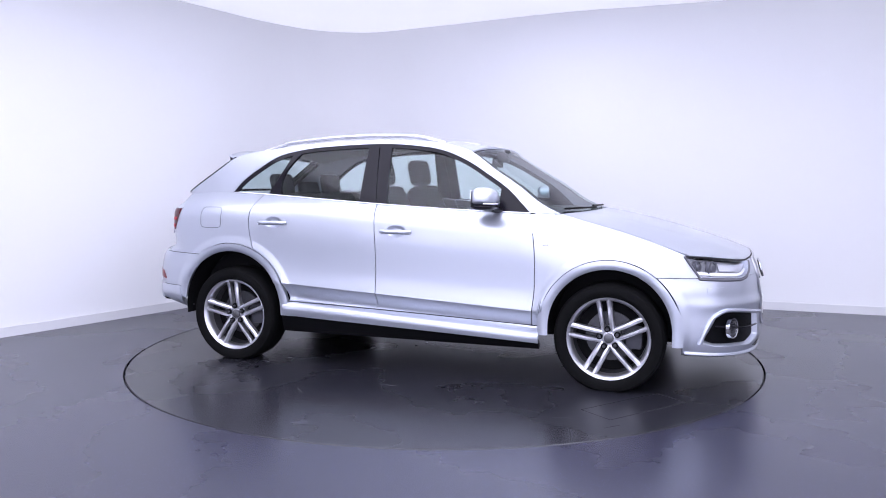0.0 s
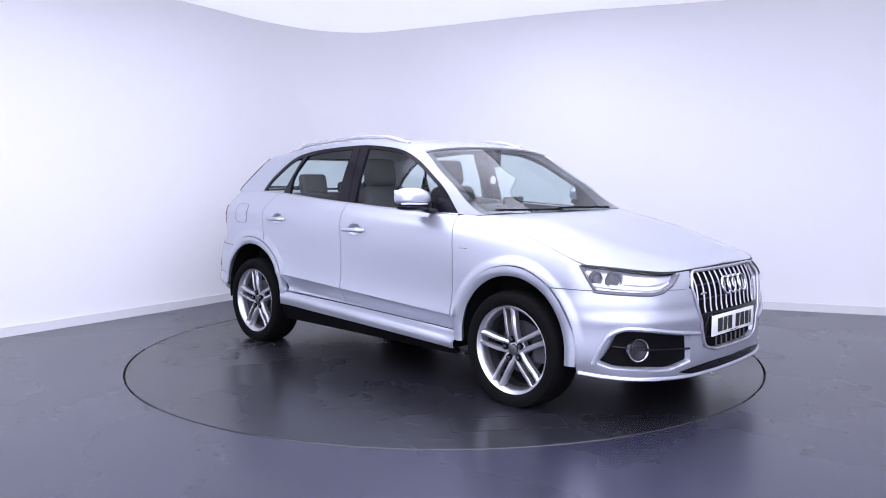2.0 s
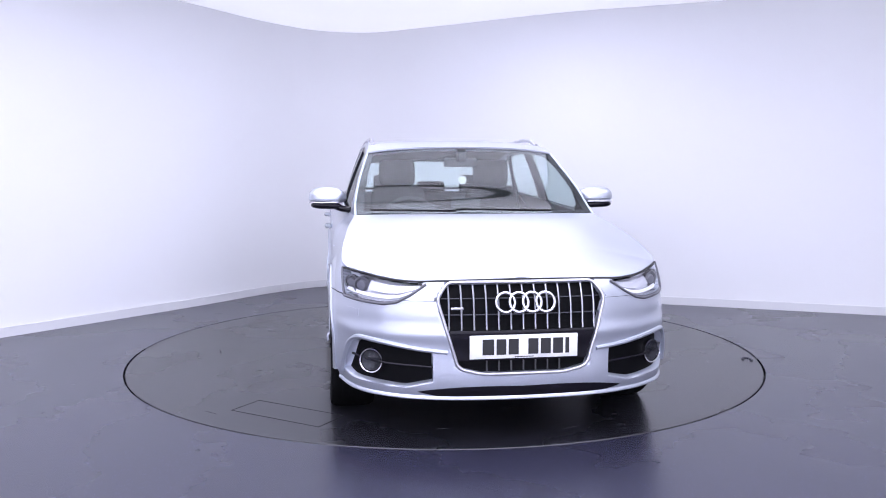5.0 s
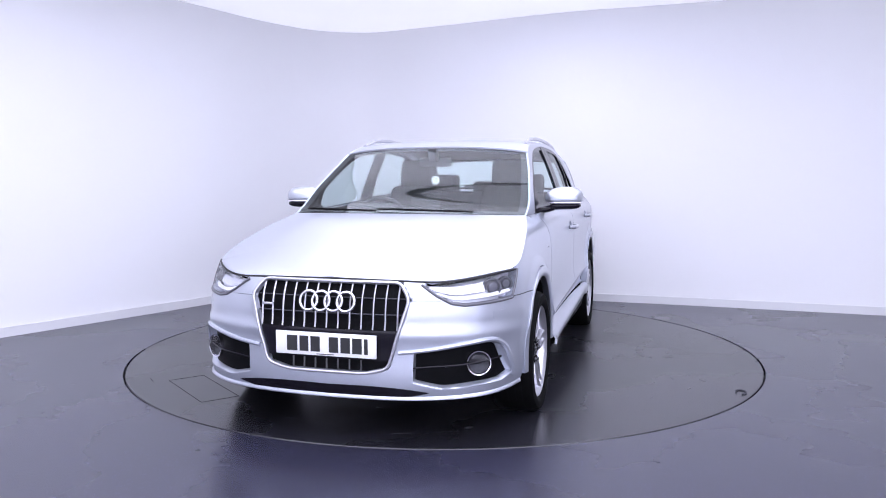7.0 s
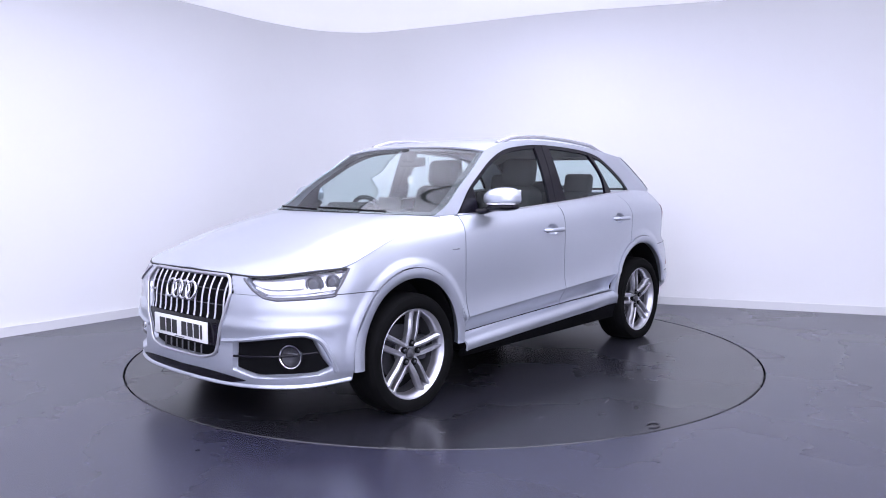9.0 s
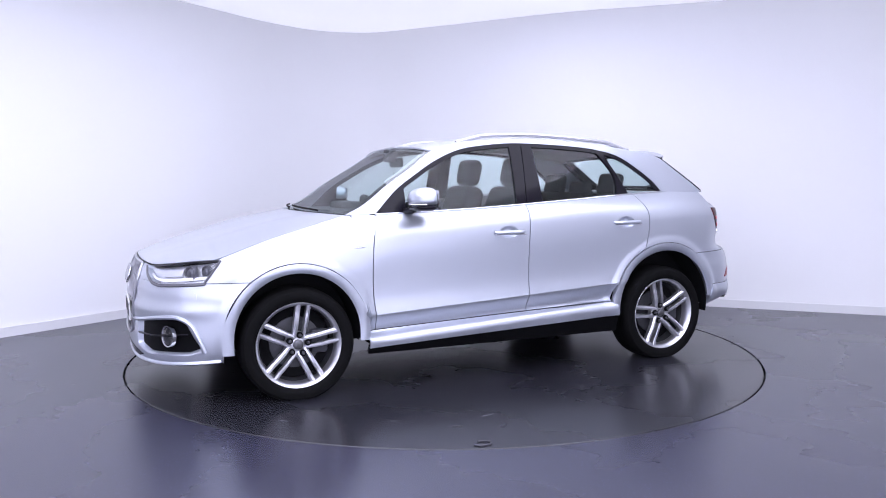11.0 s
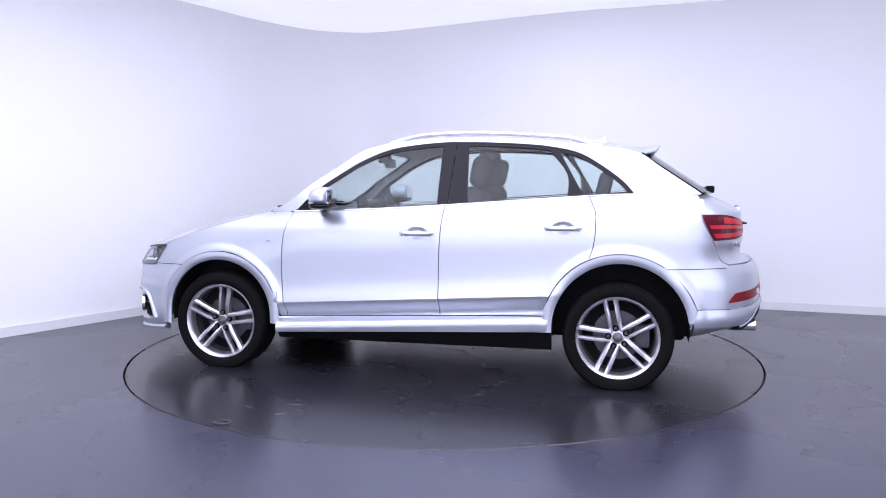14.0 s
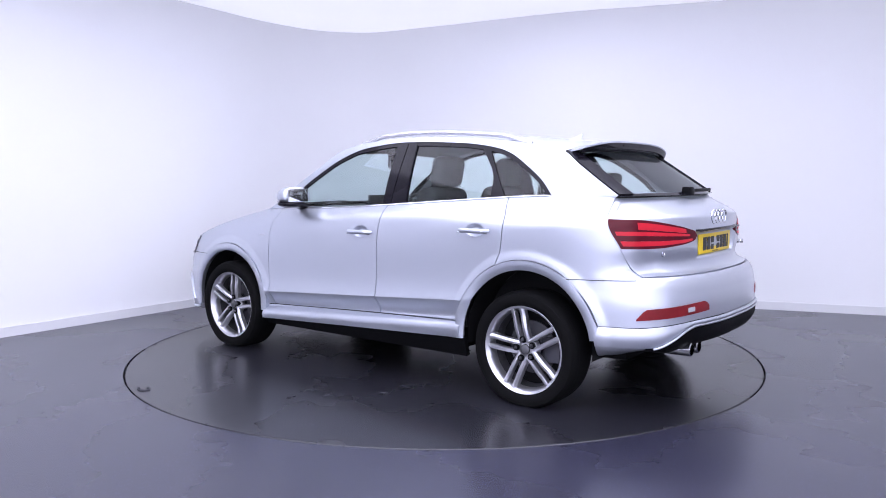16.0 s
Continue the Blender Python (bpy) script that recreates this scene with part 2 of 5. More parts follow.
def sheet_wall(name, plan, n, z0, z1, thick, material):
    bm = bmesh.new()
    rows = []
    for k in range(n + 1):
        x, y = plan(k / n)
        x2, y2 = plan(min(1, k / n + 1e-3))
        x1, y1 = plan(max(0, k / n - 1e-3))
        d = Vector((x2 - x1, y2 - y1, 0)).normalized()
        o = Vector((-d.y, d.x, 0)) * thick
        p = Vector((x, y, 0))
        rows.append([bm.verts.new(p + Vector((0, 0, z0))), bm.verts.new(p + Vector((0, 0, z1))), bm.verts.new(p + o + Vector((0, 0, z1))), bm.verts.new(p + o + Vector((0, 0, z0)))])
    for a, b in zip(rows, rows[1:]):
        for i in range(4):
            bm.faces.new((a[i], a[(i + 1) % 4], b[(i + 1) % 4], b[i]))
    bm.faces.new(rows[0])
    bm.faces.new(rows[-1][::-1])
    bmesh.ops.recalc_face_normals(bm, faces=bm.faces[:])
    return finish(name, bm, material)


def studio():
    wall = tagged(sheet_wall("wall_north", WALL_PLAN, 160, -0.05, CEILING + 0.1, 0.15, M_WALL), "smooth white painted studio wall with a rounded corner", "wall", kind="structure")

    def off_plan(t):
        x, y = WALL_PLAN(t)
        x2, y2 = WALL_PLAN(min(1, t + 1e-3))
        x1, y1 = WALL_PLAN(max(0, t - 1e-3))
        d = Vector((x2 - x1, y2 - y1)).normalized()
        return (x + d.y * 0.018, y - d.x * 0.018)
    tagged(sheet_wall("baseboard", off_plan, 160, 0.0, 0.078, 0.016, M_SKIRT), "low white gloss skirting board along the wall", "skirting board", kind="structure")
    tagged(finish("wall_south", box_bm(-8.4, 8.8, -8.2, -8.0, -0.05, CEILING + 0.1), M_WALL, smooth=False), "plain white painted wall closing the studio", "wall", kind="structure")
    tagged(finish("wall_west", box_bm(-8.4, -8.2, -8.0, -6.1, -0.05, CEILING + 0.1), M_WALL, smooth=False), "plain white painted wall closing the studio", "wall", kind="structure")
    tagged(finish("wall_east", box_bm(8.6, 8.8, -8.0, -0.3, -0.05, CEILING + 0.1), M_WALL, smooth=False), "plain white painted wall closing the studio", "wall", kind="structure")
    tagged(finish("ceiling", box_bm(-8.5, 8.9, -8.3, 5.0, CEILING, CEILING + 0.08), M_CEIL, smooth=False), "flat white backlit stretch ceiling, softly glowing", "ceiling", kind="structure")
    # floor with the round opening of the turntable
    bm = bmesh.new()
    n, R = 192, TABLE_R + 0.012
    inner = [bm.verts.new((R * math.cos(2 * math.pi * k / n), R * math.sin(2 * math.pi * k / n), 0)) for k in range(n)]
    wide = []
    for k in range(n):
        c, s = math.cos(2 * math.pi * k / n), math.sin(2 * math.pi * k / n)
        m = 9.2 / max(abs(c), abs(s))
        wide.append(bm.verts.new((c * m, s * m, 0)))
    low = [bm.verts.new((v.co.x, v.co.y, -0.05)) for v in inner]
    for k in range(n):
        j = (k + 1) % n
        bm.faces.new((inner[k], wide[k], wide[j], inner[j]))
        bm.faces.new((low[k], inner[k], inner[j], low[j]))
    tagged(finish("floor", bm, M_FLOOR, smooth=False), "dark grey flecked safety vinyl floor, softly reflective", "floor", kind="structure")
    tagged(finish("turntable_pit", lathe_bm([(0.0, -0.05), (TABLE_R + 0.03, -0.05), (TABLE_R + 0.03, -0.045), (0.0, -0.045)], 96, "z"), M_GAP), "black pit below the turntable gap", "pit", kind="structure")


def turntable():
    root = tagged(new("turntable"), "round dark vinyl covered car turntable set flush in the floor", "turntable")
    bm = lathe_bm([(0.0, 0.0), (TABLE_R - 0.004, 0.0), (TABLE_R, -0.004), (TABLE_R, -0.044), (0.0, -0.044)], 192, "z")
    part("disc", bm, M_TABLE, root, smooth=False)
    # access panel: a thin raised plate with dark joints, and a small ring pull
    hatch = pose(1.513, -1.085, 0, 0, 0, 52.5)
    bm = bmesh.new()
    for x0, x1, y0, y1 in ((-0.30, 0.30, -0.112, -0.108), (-0.30, 0.30, 0.108, 0.112), (-0.302, -0.298, -0.11, 0.11), (0.298, 0.302, -0.11, 0.11)):
        box_bm(x0, x1, y0, y1, -0.002, 0.0015, bm=bm)
    bm.transform(hatch)
    part("panel_joint", bm, M_GAP, root, smooth=False)
    bm = tube_bm([(0.712 + 0.045 * math.cos(k), 2.04 + 0.03 * math.sin(k), 0.004) for k in [2 * math.pi * i / 24 for i in range(20)]], 0.0045, 6)
    part("ring_pull", bm, M_GREY, root, "small steel ring pull")
    rnd = random.Random(5)
    for k in range(26):
        r, t, w, l = rnd.uniform(0.9, 2.1), rnd.uniform(0, 6.28), rnd.uniform(0.002, 0.006), rnd.uniform(0.02, 0.11)
        bm = box_bm(-l / 2, l / 2, -w / 2, w / 2, -0.001, 0.0008)
        bm.transform(pose(r * math.cos(t), r * math.sin(t), 0, 0, 0, math.degrees(t) + 90 + rnd.uniform(-30, 30)))
        part("scuff", bm, M_SCUFF if k % 3 else M_GAP, root, smooth=False)
    return root


def light_panel(x, y, w, d, turn=0):
    root = tagged(new("light_panel"), "large flat white framed ceiling light panel, switched on", "ceiling light", "ceiling light panels")
    root.matrix_world = pose(x, y, CEILING, 0, 0, turn)
    bm = bmesh.new()
    for a in (-1, 1):
        box_bm(a * w / 2 - 0.015, a * w / 2 + 0.015, -d / 2 - 0.015, d / 2 + 0.015, -0.04, 0.0, bm=bm)
        box_bm(-w / 2, w / 2, a * d / 2 - 0.015, a * d / 2 + 0.015, -0.039, 0.0, bm=bm)
    part("frame", bm, M_SATIN, root, smooth=False)
    part("diffuser", box_bm(-w / 2 + 0.015, w / 2 - 0.015, -d / 2 + 0.015, d / 2 - 0.015, -0.03, -0.012), M_LED, root, "glowing opal diffuser", smooth=False)
    return root


def wall_light(x):
    """A tall soft light box on the wall behind the camera."""
    root = tagged(new("wall_light"), "tall white framed soft light box on the wall, switched on", "studio light", "wall light boxes")
    root.location = (x, -7.995, 1.35)
    bm = bmesh.new()
    for s in (-1, 1):
        box_bm(s * 1.85 - 0.03, s * 1.85 + 0.03, 0.0, 0.16, -1.15, 1.15, bm=bm)
        box_bm(-1.82, 1.82, 0.0, 0.159, s * 1.12 - 0.03, s * 1.12 + 0.03, bm=bm)
    part("frame", bm, M_SATIN, root, smooth=False)
    part("diffuser", box_bm(-1.82, 1.82, 0.06, 0.14, -1.09, 1.09), M_SOFTBOX, root, "glowing opal diffuser", smooth=False)


studio()
TABLE = turntable()
light_panel(0.0, -3.8, 6.4, 7.2)
light_panel(0.0, 0.615, 2.8, 1.55)
for lx in (-5.67, -1.89, 1.89, 5.67):
    wall_light(lx)


# ---- the car: surfaces, x forward, y to its left, origin on the ground between the axles ----
AXLE, HUB_Z, TYRE_R = 1.3015, 0.315, 0.330
PLAN = [(2.17, 0), (2.165, 0.2), (2.142, 0.4), (2.085, 0.58), (2.0, 0.715), (1.89, 0.805), (1.76, 0.862), (1.6, 0.889), (1.30, 0.9), (1.0, 0.895), (0.7, 0.892), (0.2, 0.893), (-0.3, 0.896), (-0.8, 0.898), (-1.3, 0.9), (-1.6, 0.885), (-1.8, 0.852), (-1.94, 0.8), (-2.05, 0.70), (-2.12, 0.56), (-2.165, 0.38), (-2.187, 0.18), (-2.19, 0)]
PLAN_X = Smooth(range(23), [p[0] for p in PLAN])
PLAN_Y = Smooth(range(23), [p[1] for p in PLAN])
FRONT_IN = Smooth([0.15, 0.19, 0.24, 0.30, 0.40, 0.5, 0.54, 0.57, 0.62, 0.66, 0.72, 0.78, 0.84, 0.9], [0.12, 0.05, 0.012, 0, 0, -0.002, -0.005, 0.003, 0.008, 0.013, 0.03, 0.064, 0.10, 0.15])
SIDE_LOW = Curve([0.14, 0.22, 0.29, 0.306, 0.39, 0.402, 0.42, 0.518], [0.17, 0.05, 0.022, 0.002, 0.010, 0.040, 0.048, -0.005])
SIDE_UP = Smooth([0.518, 0.57, 0.66, 0.78, 0.88, 0.95, 1.0, 1.04, 1.07, 1.10, 1.16], [-0.004, 0.006, 0.0125, 0.0125, 0.0125, 0.0175, 0.029, 0.0495, 0.076, 0.112, 0.19])


CORNER_LOW = Curve([0.14, 0.22, 0.29, 0.36, 0.5, 0.62, 0.72], [0.14, 0.05, 0.016, 0.004, 0.002, 0.004, 0.011])


def SIDE_IN(z):
    return SIDE_LOW(z) if z < 0.518 else SIDE_UP(z)

REAR_IN = Curve([0.2, 0.30, 0.36, 0.45, 0.58, 0.66, 0.72, 0.755, 0.77, 0.9, 0.98, 1.05, 1.12, 1.17, 1.25], [0.16, 0.08, 0.03, 0.0, 0.0, 0.008, 0.026, 0.058, 0.096, 0.110, 0.116, 0.126, 0.155, 0.185, 0.22])
BELT = Smooth([0.97, 0.8, 0.5, -0.24, -0.947, -1.38, -1.79], [1.045, 1.052, 1.062, 1.101, 1.149, 1.17, 1.162])


def inside(poly, a, b):
    """How deep (a, b) lies inside a polygon, negative outside."""
    best, odd = 1e9, False
    for k in range(len(poly)):
        (x1, y1), (x2, y2) = poly[k - 1], poly[k]
        if (y1 > b) != (y2 > b) and a < (x2 - x1) * (b - y1) / (y2 - y1) + x1:
            odd = not odd
        dx, dy = x2 - x1, y2 - y1
        t = min(max(((a - x1) * dx + (b - y1) * dy) / (dx * dx + dy * dy), 0), 1)
        best = min(best, math.hypot(a - x1 - t * dx, b - y1 - t * dy))
    return best if odd else -best


def shell(s, z):
    """The lower body at plan station s (0 nose to 22 tail) and height z."""
    x, y = PLAN_X(s), PLAN_Y(s)
    dx, dy = PLAN_X(min(22, s + 0.05)) - PLAN_X(max(0, s - 0.05)), PLAN_Y(min(22, s + 0.05)) - PLAN_Y(max(0, s - 0.05))
    d = math.hypot(dx, dy)
    nx, ny = -dy / d * -1, dx / d * -1
    zs = z + 0.057 * (min(max(x, -1.5), 1.0) + 0.2)
    side = SIDE_IN(zs) + 0.055 * ease(z, 0.70, 0.98) * ease(x, 0.7, 1.4) + 0.06 * ease(zs, 0.92, 1.10) * ease(-x, 0.5, 1.6)
    if z < 0.72:
        # beyond the wheel openings the crease fades into the smooth bumper corners
        w = ease(abs(x), 1.45, 1.70)
        side = side * (1 - w) + w * (CORNER_LOW(z) * (1 - ease(z, 0.60, 0.72)) + side * ease(z, 0.60, 0.72))
    wf, wr = ease(s, 6.8, 4.2), ease(s, 15.4, 18.0)
    k = FRONT_IN(z) * wf + REAR_IN(z) * wr + side * (1 - wf - wr)
    # flared lips round the wheel openings
    for c in (AXLE, -AXLE):
        r = math.hypot(x - arch_x(c), z - arch_mid(c)) - arch_r(c)
        k -= 0.012 * (1 - ease(r, 0.003, 0.058)) * ease(s, 5.2, 7.0) * ease(s, 17.4, 16.0)
    return Vector((x - nx * k, y - ny * k, z))


def station(x):
    """The plan station on the flank whose plan has that x."""
    return float(np.interp(x, STATION_X, STATION_S))


STATION_S = [22 - k / 60 for k in range(22 * 60 + 1)]
STATION_X = [PLAN_X(s) for s in STATION_S]


def flank(x, z):
    """The body side at x and z: lower body up to the belt, leaning glasshouse above."""
    zb = BELT(x)
    s = station(x)
    if z <= zb:
        return shell(s, z)
    p = shell(s, zb)
    h = z - zb
    return Vector((x, p.y - 0.27 * h - 0.28 * h * h, z))


DLO = Path([(0.798, 1.052), (0.648, 1.198), (0.504, 1.295), (0.359, 1.381), (0.178, 1.453), (-0.004, 1.483), (-0.256, 1.500), (-0.598, 1.489), (-0.861, 1.466), (-1.052, 1.422), (-1.207, 1.332), (-1.324, 1.242), (-1.385, 1.172)])
DLO_TOP = Curve([0.798, 0.648, 0.504, 0.359, 0.178, -0.004, -0.256, -0.598, -0.861, -1.052, -1.207, -1.324, -1.385], [1.052, 1.198, 1.295, 1.381, 1.453, 1.483, 1.500, 1.489, 1.466, 1.422, 1.332, 1.242, 1.172])
RIM = Path([(0.985, 1.047), (0.87, 1.105), (0.72, 1.215), (0.54, 1.33), (0.37, 1.443), (0.2, 1.493), (0.0, 1.516), (-0.25, 1.528), (-0.6, 1.520), (-0.86, 1.502), (-1.1, 1.475), (-1.42, 1.415), (-1.52, 1.345), (-1.66, 1.25), (-1.79, 1.162)])
SCREEN_EDGE = Path([(0.985, 1.047), (0.87, 1.105), (0.72, 1.215), (0.54, 1.33), (0.37, 1.443)])
CANT_Z = Smooth([0.37, 0.2, 0.0, -0.25, -0.6, -0.86, -1.1, -1.42], [1.443, 1.493, 1.516, 1.528, 1.520, 1.502, 1.475, 1.415])
ROOF_Z = Smooth([0.40, 0.2, 0.0, -0.3, -0.7, -1.1, -1.45], [1.477, 1.517, 1.54, 1.553, 1.548, 1.518, 1.468])
HOOD_EDGE_Z = Smooth([0.985, 1.2, 1.5, 1.74], [1.047, 0.992, 0.908, 0.822])
ARCH = 0.422


def arch_x(c):
    return c if c > 0 else -1.310


def arch_r(c):
    """The radius of a wheel opening with its lip; the rear one is wider."""
    return ARCH if c > 0 else 0.458


def arch_mid(c):
    """The height of the middle of a wheel opening."""
    return 0.366 if c > 0 else 0.362


def arch_z(x, c):
    return arch_mid(c) + math.sqrt(max(0.0, arch_r(c) ** 2 - (x - arch_x(c)) ** 2))


CAR = tagged(new("car"), "silver compact five-door crossover parked on the turntable", "car")


def both(name, P, nu, nv, out, material, label="", edge=0.012, parent=None):
    """A panel on each side of the car."""
    return [part(name, patch_bm(P, nu, nv, out, edge, mirror=m), material, parent or CAR, label) for m in (False, True)]


def quad(c00, c10, c11, c01, lift=0.0):
    """A patch on the flank between four (x, z) corners, or four paths."""
    def P(u, v):
        a = [c00[i] * (1 - u) * (1 - v) + c10[i] * u * (1 - v) + c11[i] * u * v + c01[i] * (1 - u) * v for i in (0, 1)]
        p = flank(*a)
        return p + Vector((0, lift, 0))
    return P


GAP = 0.0026
DOOR_F = Curve([0.25, 0.36, 0.63, 0.91, 1.06], [0.822, 0.829, 0.852, 0.838, 0.795])
DOOR_B = Curve([0.28, 0.5, 0.8, 1.1], [-0.212, -0.203, -0.206, -0.228])
DOOR_R = Curve([0.785, 0.86, 1.036, 1.16], [-1.125, -1.150, -1.163, -1.115])
SILL = Curve([0.85, -0.2, -0.9], [0.362, 0.406, 0.433])


def side_panels():
    # front door and rear door
    def level(lo, hi, x, v):
        # a row of faces ends on the crease
        mid = 0.518 - 0.057 * (x + 0.2)
        return lo + (mid - lo) * v / 0.2 if v < 0.2 else mid + (hi - mid) * (v - 0.2) / 0.8

    def hollow(x, z, hx, hz):
        p = flank(x, z)
        e = math.hypot((x - hx) / 0.070, (z - hz) / 0.040)
        p.y -= 0.026 * (1 - ease(e, 0.45, 1.0))
        return p

    def front_door(u, v):
        x = 0.5
        for _ in range(4):
            lo, hi = SILL(x) + GAP, BELT(x) - 0.004
            z = level(lo, hi, x, v)
            a, b = DOOR_F(z) - GAP, DOOR_B(z) + GAP
            x = a + (b - a) * u
        return hollow(x, z, -0.0625, 0.926)
    doors = both("front_door", front_door, 130, 100, (0, 1, 0), M_PAINT)

    def rear_edge(z):
        if z > 0.785:
            return DOOR_R(z) + GAP
        return arch_x(-1) + math.sqrt(max(0, arch_r(-1) ** 2 - (z - arch_mid(-1)) ** 2)) + GAP

    def rear_door(u, v):
        x = -0.6
        for _ in range(4):
            lo, hi = SILL(x) + GAP, BELT(x) - 0.004
            z = level(lo, hi, x, v)
            a, b = DOOR_B(z) - GAP, rear_edge(z)
            x = a + (b - a) * u
        return hollow(x, z, -0.971, 0.969)
    rears = both("rear_door", rear_door, 130, 100, (0, 1, 0), M_PAINT)
    for door in doors + rears:
        door.data.set_sharp_from_angle(angle=radians(14))

    # front wing: over the arch, and the strip behind it
    def wing(u, v):
        x = 0.5
        z = 0.8
        front = 1.735
        for _ in range(5):
            back = DOOR_F(min(z, 1.05)) + GAP
            if z > 1.045:
                back = 0.83 + (z - 1.045)
            x = front + (back - front) * u
            top = HOOD_EDGE_Z(x) - GAP if x > 0.985 else 1.047 + (0.985 - x) * 0.05 - 0.004
            low = max(arch_z(x, AXLE), 0.692) if x > AXLE else (arch_z(x, AXLE) if x > AXLE - ARCH else 0.34)
            low = max(low, SILL(x) + GAP)
            z = low + (top - low) * v
        return flank(x, z)
    both("front_wing", wing, 90, 40, (0, 1, 0), M_PAINT)

    both("wing_jamb", lambda u, v: flank(0.74 + 0.13 * u, 0.93 + 0.115 * v) - Vector((0, 0.010, 0)), 6, 6, (0, 1, 0), M_PAINT, edge=0)

    # rear quarter: over the rear arch to the tailgate
    GATE = Curve([0.74, 0.80, 0.90, 1.05, 1.163], [-1.93, -1.90, -1.845, -1.772, -1.79])

    def quarter(u, v):
        x, z = -1.5, 0.9
        for _ in range(5):
            a = DOOR_R(max(z, 0.785)) - GAP
            b = GATE(z) + 0.002
            x = a + (b - a) * u
            top = BELT(x)
            low = max(arch_z(x, -AXLE), 0.735 - 0.02 * (x + 1.6))
            z = low + (top - low) * v
        return flank(x, z)
    both("rear_quarter", quarter, 70, 36, (0, 1, 0), M_PAINT)

    # frame between side windows, screen, roof and tailgate
    def frame_side(u, v):
        a, b = DLO(u), RIM(u)
        return flank(a[0] + (b[0] - a[0]) * v, a[1] + (b[1] - a[1]) * v)
    both("roof_side_frame", frame_side, 140, 8, (0, 1, 0.3), M_PAINT)

    # wheel arch lips
    for c, lo1, lo2 in ((AXLE, 0.29, 0.315), (-AXLE, 0.337, 0.425)):
        def lip(u, v, c=c, lo1=lo1, lo2=lo2):
            mx, mz, R = arch_x(c), arch_mid(c), arch_r(c)
            a0, a1 = -(mz - lo1) / R, math.pi + (mz - lo2) / R
            a = a0 + (a1 - a0) * u
            r = R - 0.058 + (0.054 + 0.008 * ease(mz + R * math.sin(a), 0.56, 0.46)) * v
            if a < 0:
                x, z = mx + r, mz + R * a
            elif a > math.pi:
                x, z = mx - r, mz - R * (a - math.pi)
            else:
                x, z = mx + r * math.cos(a), mz + r * math.sin(a)
            q = flank(x, max(z, 0.55))
            return Vector((x, q.y + 0.008 - 0.012 * (1 - v) ** 3, z))
        both("arch_lip", lip, 64, 8, (0, 1, 0), M_PAINT, edge=0.05)

        def liner(u, v, c=c):
            a = -0.15 + (math.pi + 0.3) * u
            return (arch_x(c) + (arch_r(c) - 0.053) * math.cos(a), 0.40 + 0.455 * v, arch_mid(c) + (arch_r(c) - 0.053) * math.sin(a))
        both("wheel_arch_liner", liner, 40, 2, (0, -1, -1), M_UNDER, edge=0)
        both("inner_arch", lambda u, v, c=c: (arch_x(c) + (arch_r(c) - 0.05) * v * math.cos(math.pi * u), 0.664, 0.30 + (arch_mid(c) - 0.35 + arch_r(c)) * v * math.sin(math.pi * u)), 32, 3, (0, 1, 0), M_UNDER, edge=0)

    # sills: painted step, dark lower edge
    def sill(u, v):
        x = 0.885 - (0.885 + 0.885) * u
        low, top = SILL(x) - 0.096, SILL(x) - 0.003
        p = flank(x, low + (top - low) * v)
        p.y += 0.012 - 0.012 * v * v
        return p
    both("sill_cover", sill, 40, 8, (0, 1, 0), M_PAINT)

    def sill_low(u, v):
        x = 0.882 - 1.79 * u
        top = SILL(x) - 0.099
        low = 0.222
        p = flank(x, low + (top - low) * v)
        p.y = 0.865 + 0.03 * v
        return p
    both("sill_edge", sill_low, 30, 6, (0, 1, -0.3), M_PLASTIC, edge=0.03)


def on_front(sta, z, lift=0.0):
    p = shell(sta, z)
    q = shell(min(22, sta + 0.1), z) - shell(max(0, sta - 0.1), z)
    w = shell(sta, z + 0.01) - shell(sta, z - 0.01)
    n = w.cross(q).normalized()
    if n.dot(Vector((p.x, p.y, 0))) < 0:
        n = -n
    return p + n * lift


def sta_y(y, rear=False):
    """The plan station whose plan has that y, at the nose or the tail."""
    a, b = (14.0, 22.0) if rear else (0.0, 8.0)
    for _ in range(40):
        m = (a + b) / 2
        if rear:
            a, b = (m, b) if PLAN_Y(m) > y else (a, m)
        else:
            a, b = (a, m) if PLAN_Y(m) > y else (m, b)
    return a


GRILLE = [(-0.355, 0.775), (0.355, 0.775), (0.408, 0.70), (0.312, 0.375), (0.20, 0.348), (-0.20, 0.348), (-0.312, 0.375), (-0.408, 0.70)]
FOG = [(0.435, 0.455), (0.75, 0.497), (0.79, 0.475), (0.835, 0.325), (0.80, 0.30), (0.56, 0.283), (0.43, 0.315)]
HOOD_FRONT_Z = Curve([0, 2.0, 2.6, 4.0, 5.2, 6.3], [0.792, 0.786, 0.782, 0.797, 0.812, 0.822])
S_LAMP_IN, S_LAMP_OUT = 2.35, 6.25


def lamp_low(u):
    return float(np.interp(u, [0, 0.10, 0.2, 0.30, 0.97, 1.0], [0.765, 0.715, 0.680, 0.670, 0.686, 0.70]))


def in_lamp(sta, z):
    u = (sta - S_LAMP_IN) / (S_LAMP_OUT - S_LAMP_IN)
    if not 0.04 < u < 1.0 or z < lamp_low(u) + 0.012:
        return False
    v = (z - lamp_low(u)) / (HOOD_FRONT_Z(sta) - lamp_low(u))
    return sta < S_LAMP_OUT - 0.62 * (1 - v) - 0.10


